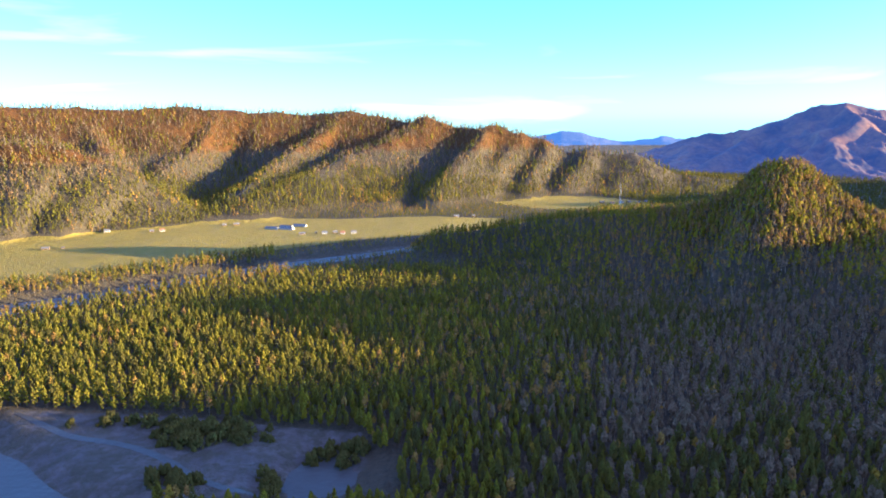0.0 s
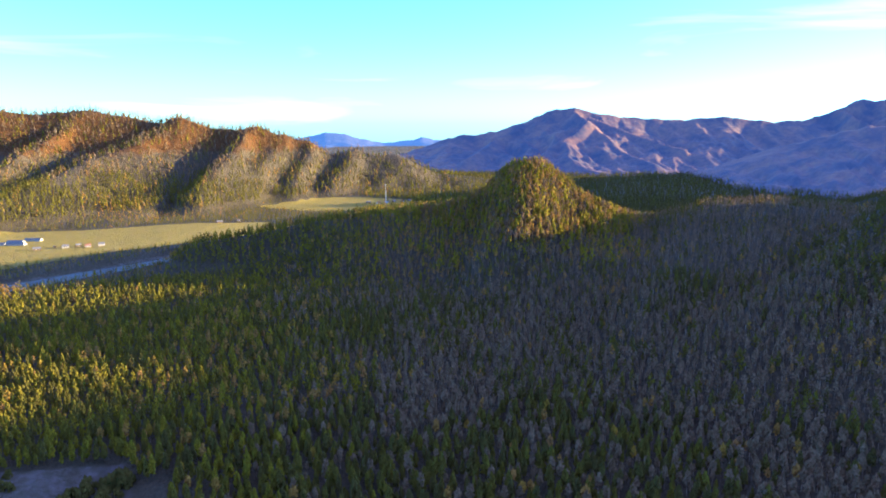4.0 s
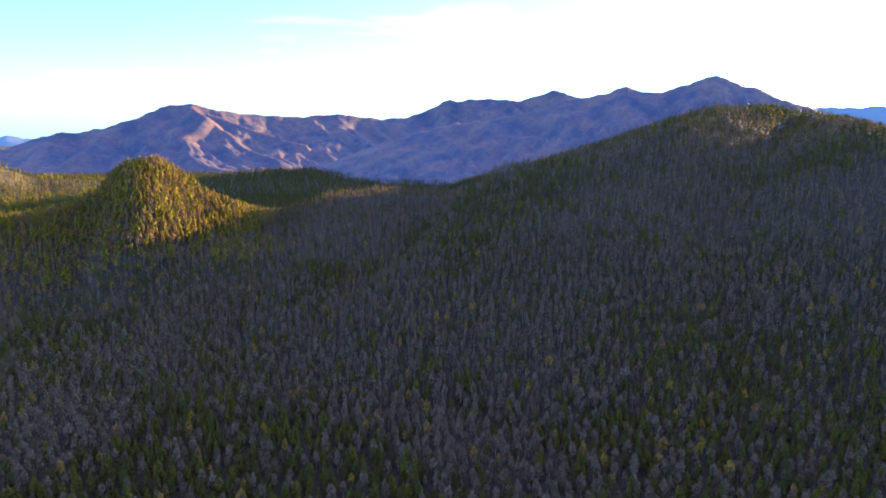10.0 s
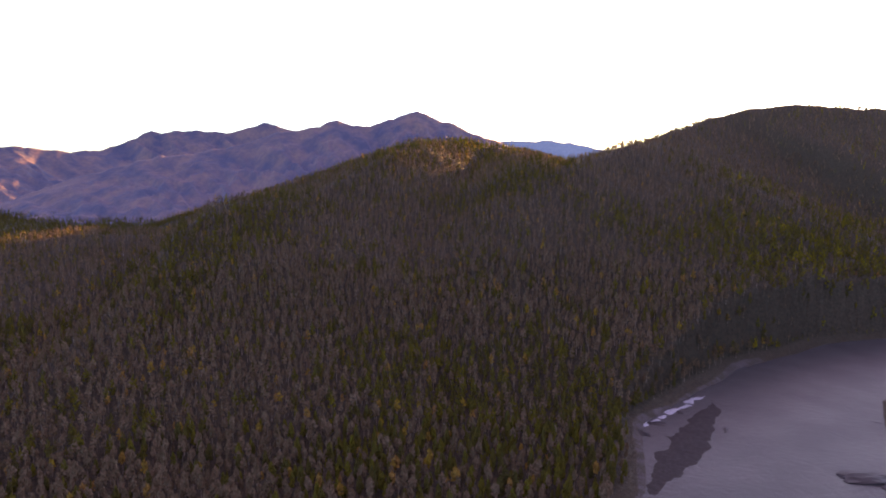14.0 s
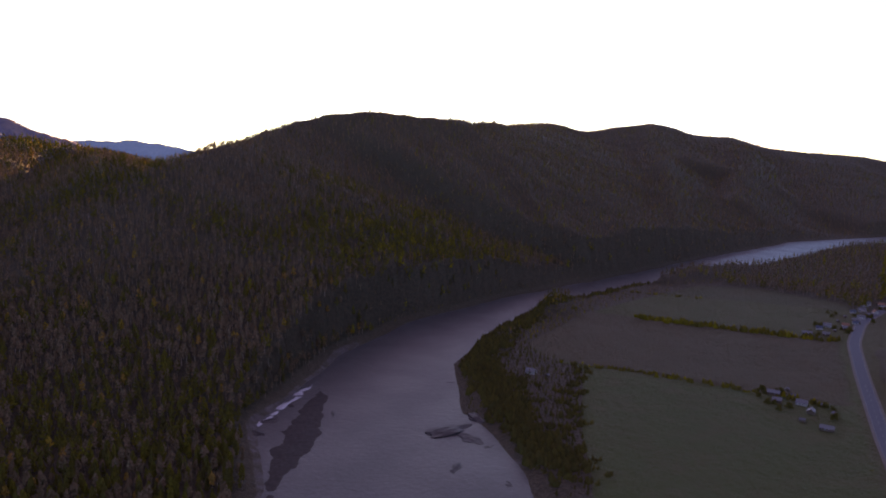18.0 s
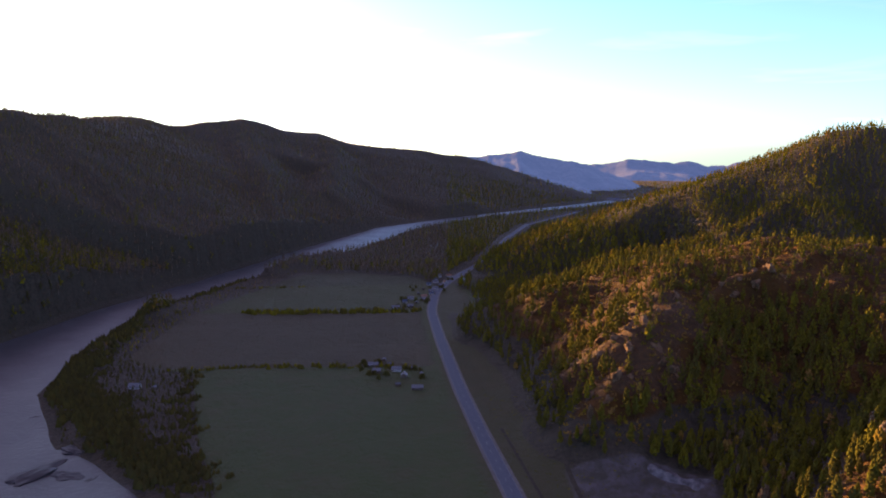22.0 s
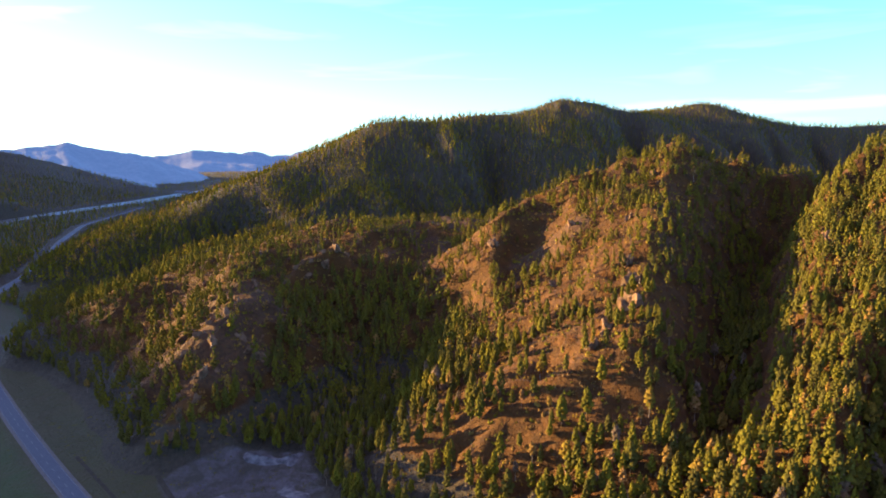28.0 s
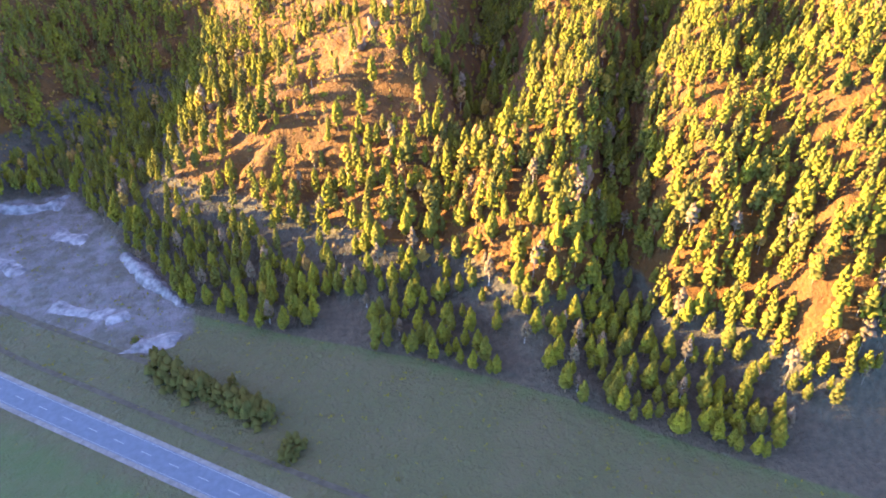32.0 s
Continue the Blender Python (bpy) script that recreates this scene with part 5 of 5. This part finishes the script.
def place_house(x, y, turn_, style, s=0.76, group=""):
    if style not in STYLES:
        w, d, e, r, wall, rf, what = HOUSE_STYLES[style]
        lab = f"{'white-walled' if wall is WALL_WHITE else 'timber'} {what} with a {ROOF_WORD[rf]} gable roof"
        STYLES[style] = house(w, d, e, r, wall, ROOFS[rf], lab, "shed" if what == "shed" else "barn" if what == "barn" else "house", "house" if what == "house" else "shed", 0 if what == "shed" else 3)
        if group:
            STYLES[style]["group"] = group
        settle(STYLES[style], x, y, turn_, s)
    else:
        m = Matrix.Translation((x, y, ground_at(x, y) + .35)) @ Matrix.Rotation(radians(turn_), 4, "Z")
        ob = copy_at(STYLES[style], m @ Matrix.Diagonal((s, s, s, 1)))
        if group:
            ob["group"] = group


HOUSE_STYLES = [(10, 8, 2.8, 5.6, WALL_WOOD, 0, "house"), (9, 7, 2.6, 5.4, WALL_WHITE, 1, "house"), (11, 8, 2.9, 6.0, WALL_WHITE, 2, "house"), (6, 4.5, 2.2, 3.6, WALL_WOOD, 3, "shed"), (14, 8, 3.0, 5.6, WALL_WOOD, 0, "barn"),
                (34, 11, 3.2, 5.6, WALL_WHITE, 1, "barn"), (12, 9, 3.0, 6.2, WALL_WHITE, 0, "house")]
FARM = [(300, -286, 40, 6), (288, -281, 130, 0), (312, -291, 45, 3), (318, -283, 40, 4), (306, -275, 40, 0), (295, -296, 40, 3), (283, -291, 140, 3), (268, -272, 42, 4), (280, -268, 40, 3), (322, -296, 130, 3)]
VILLAGE = [(480, -517, 55, 0), (472, -506, 60, 6), (462, -510, 150, 2), (468, -492, 55, 1), (456, -496, 60, 0), (450, -482, 50, 6), (458, -474, 145, 3), (444, -470, 50, 0), (436, -462, 55, 1), (447, -456, 150, 3), (432, -448, 50, 2),
           (424, -440, 60, 0), (436, -434, 50, 6), (420, -426, 140, 3), (430, -421, 50, 1), (414, -412, 50, 0), (422, -402, 55, 4), (408, -398, 50, 3), (490, -530, 60, 6), (484, -540, 55, 2)]
NORTH_FARMS = [(-148, 855, 10, 6), (-136, 862, 15, 0), (-160, 862, 100, 3), (-125, 852, 5, 2), (-112, 858, 10, 6), (-175, 850, 10, 4), (-379, 890, 20, 0), (-368, 896, 20, 2), (-447, 765, 15, 4), (-430, 770, 20, 3), (-436, 887, 20, 6), (-300, 940, 25, 0),
               (-285, 946, 20, 4), (-235, 715, 40, 1), (-222, 722, 40, 1), (-245, 708, 45, 3), (-210, 918, -20, 5), (-226, 906, -20, 5), (-194, 930, -20, 5), (-205, 900, -20, 5)]
NORTH_FARMS += [(300, 1156, 10, 6), (316, 1166, 15, 0), (284, 1150, 10, 2), (330, 1160, 5, 1), (345, 1170, 10, 0), (270, 1165, 15, 4), (20, 1000, 10, 4), (45, 1004, 15, 0)]
for hx_, hy_, tn_, st_ in FARM:
    place_house(hx_, hy_, tn_, st_, .46, "farmstead among the fields")
for hx_, hy_, tn_, st_ in VILLAGE:
    place_house(hx_, hy_, tn_, st_, .48, "houses of the roadside village")
for hx_, hy_, tn_, st_ in [(389, -163, 40, 6), (380, -170, 130, 3)]:
    place_house(hx_, hy_, tn_, st_, .5, "lone holding by the river")
for hx_, hy_, tn_, st_ in NORTH_FARMS:
    place_house(hx_, hy_, tn_, st_, .56, "farms on the northern plain")
for hx_, hy_, tn_, st_ in [(905, -1700, 20, 5), (935, -1722, 20, 5), (880, -1690, 100, 6), (850, -1660, 30, 5)]:
    place_house(hx_, hy_, tn_, st_, 1.0, "white buildings at the valley's end")
# a lattice mast by the far village
root = tagged(new("radio_mast"), "thin grey lattice mast beside the far village", "mast")
MAST = plain("galvanised", (0.5, 0.5, 0.5), 0.5, 0.5, 2.0, 0.8)
for k in range(3):
    bm = bmesh.new()
    a = k * 2.094
    bmesh.ops.create_cone(bm, segments=5, radius1=.18, radius2=.10, depth=34, matrix=Matrix.Translation((1.0 * math.cos(a), 1.0 * math.sin(a), 17)) @ Matrix.Rotation(radians(1.4), 4, Vector((math.sin(a), -math.cos(a), 0))))
    part("leg", bm, MAST, root)
for k in range(8):
    part("brace", boxes((-.9, -.9, 3 + k * 4, .9, .9, 3.15 + k * 4)), MAST, root)
root.matrix_basis = Matrix.Translation((297, 1150, ground_at(297, 1150)))
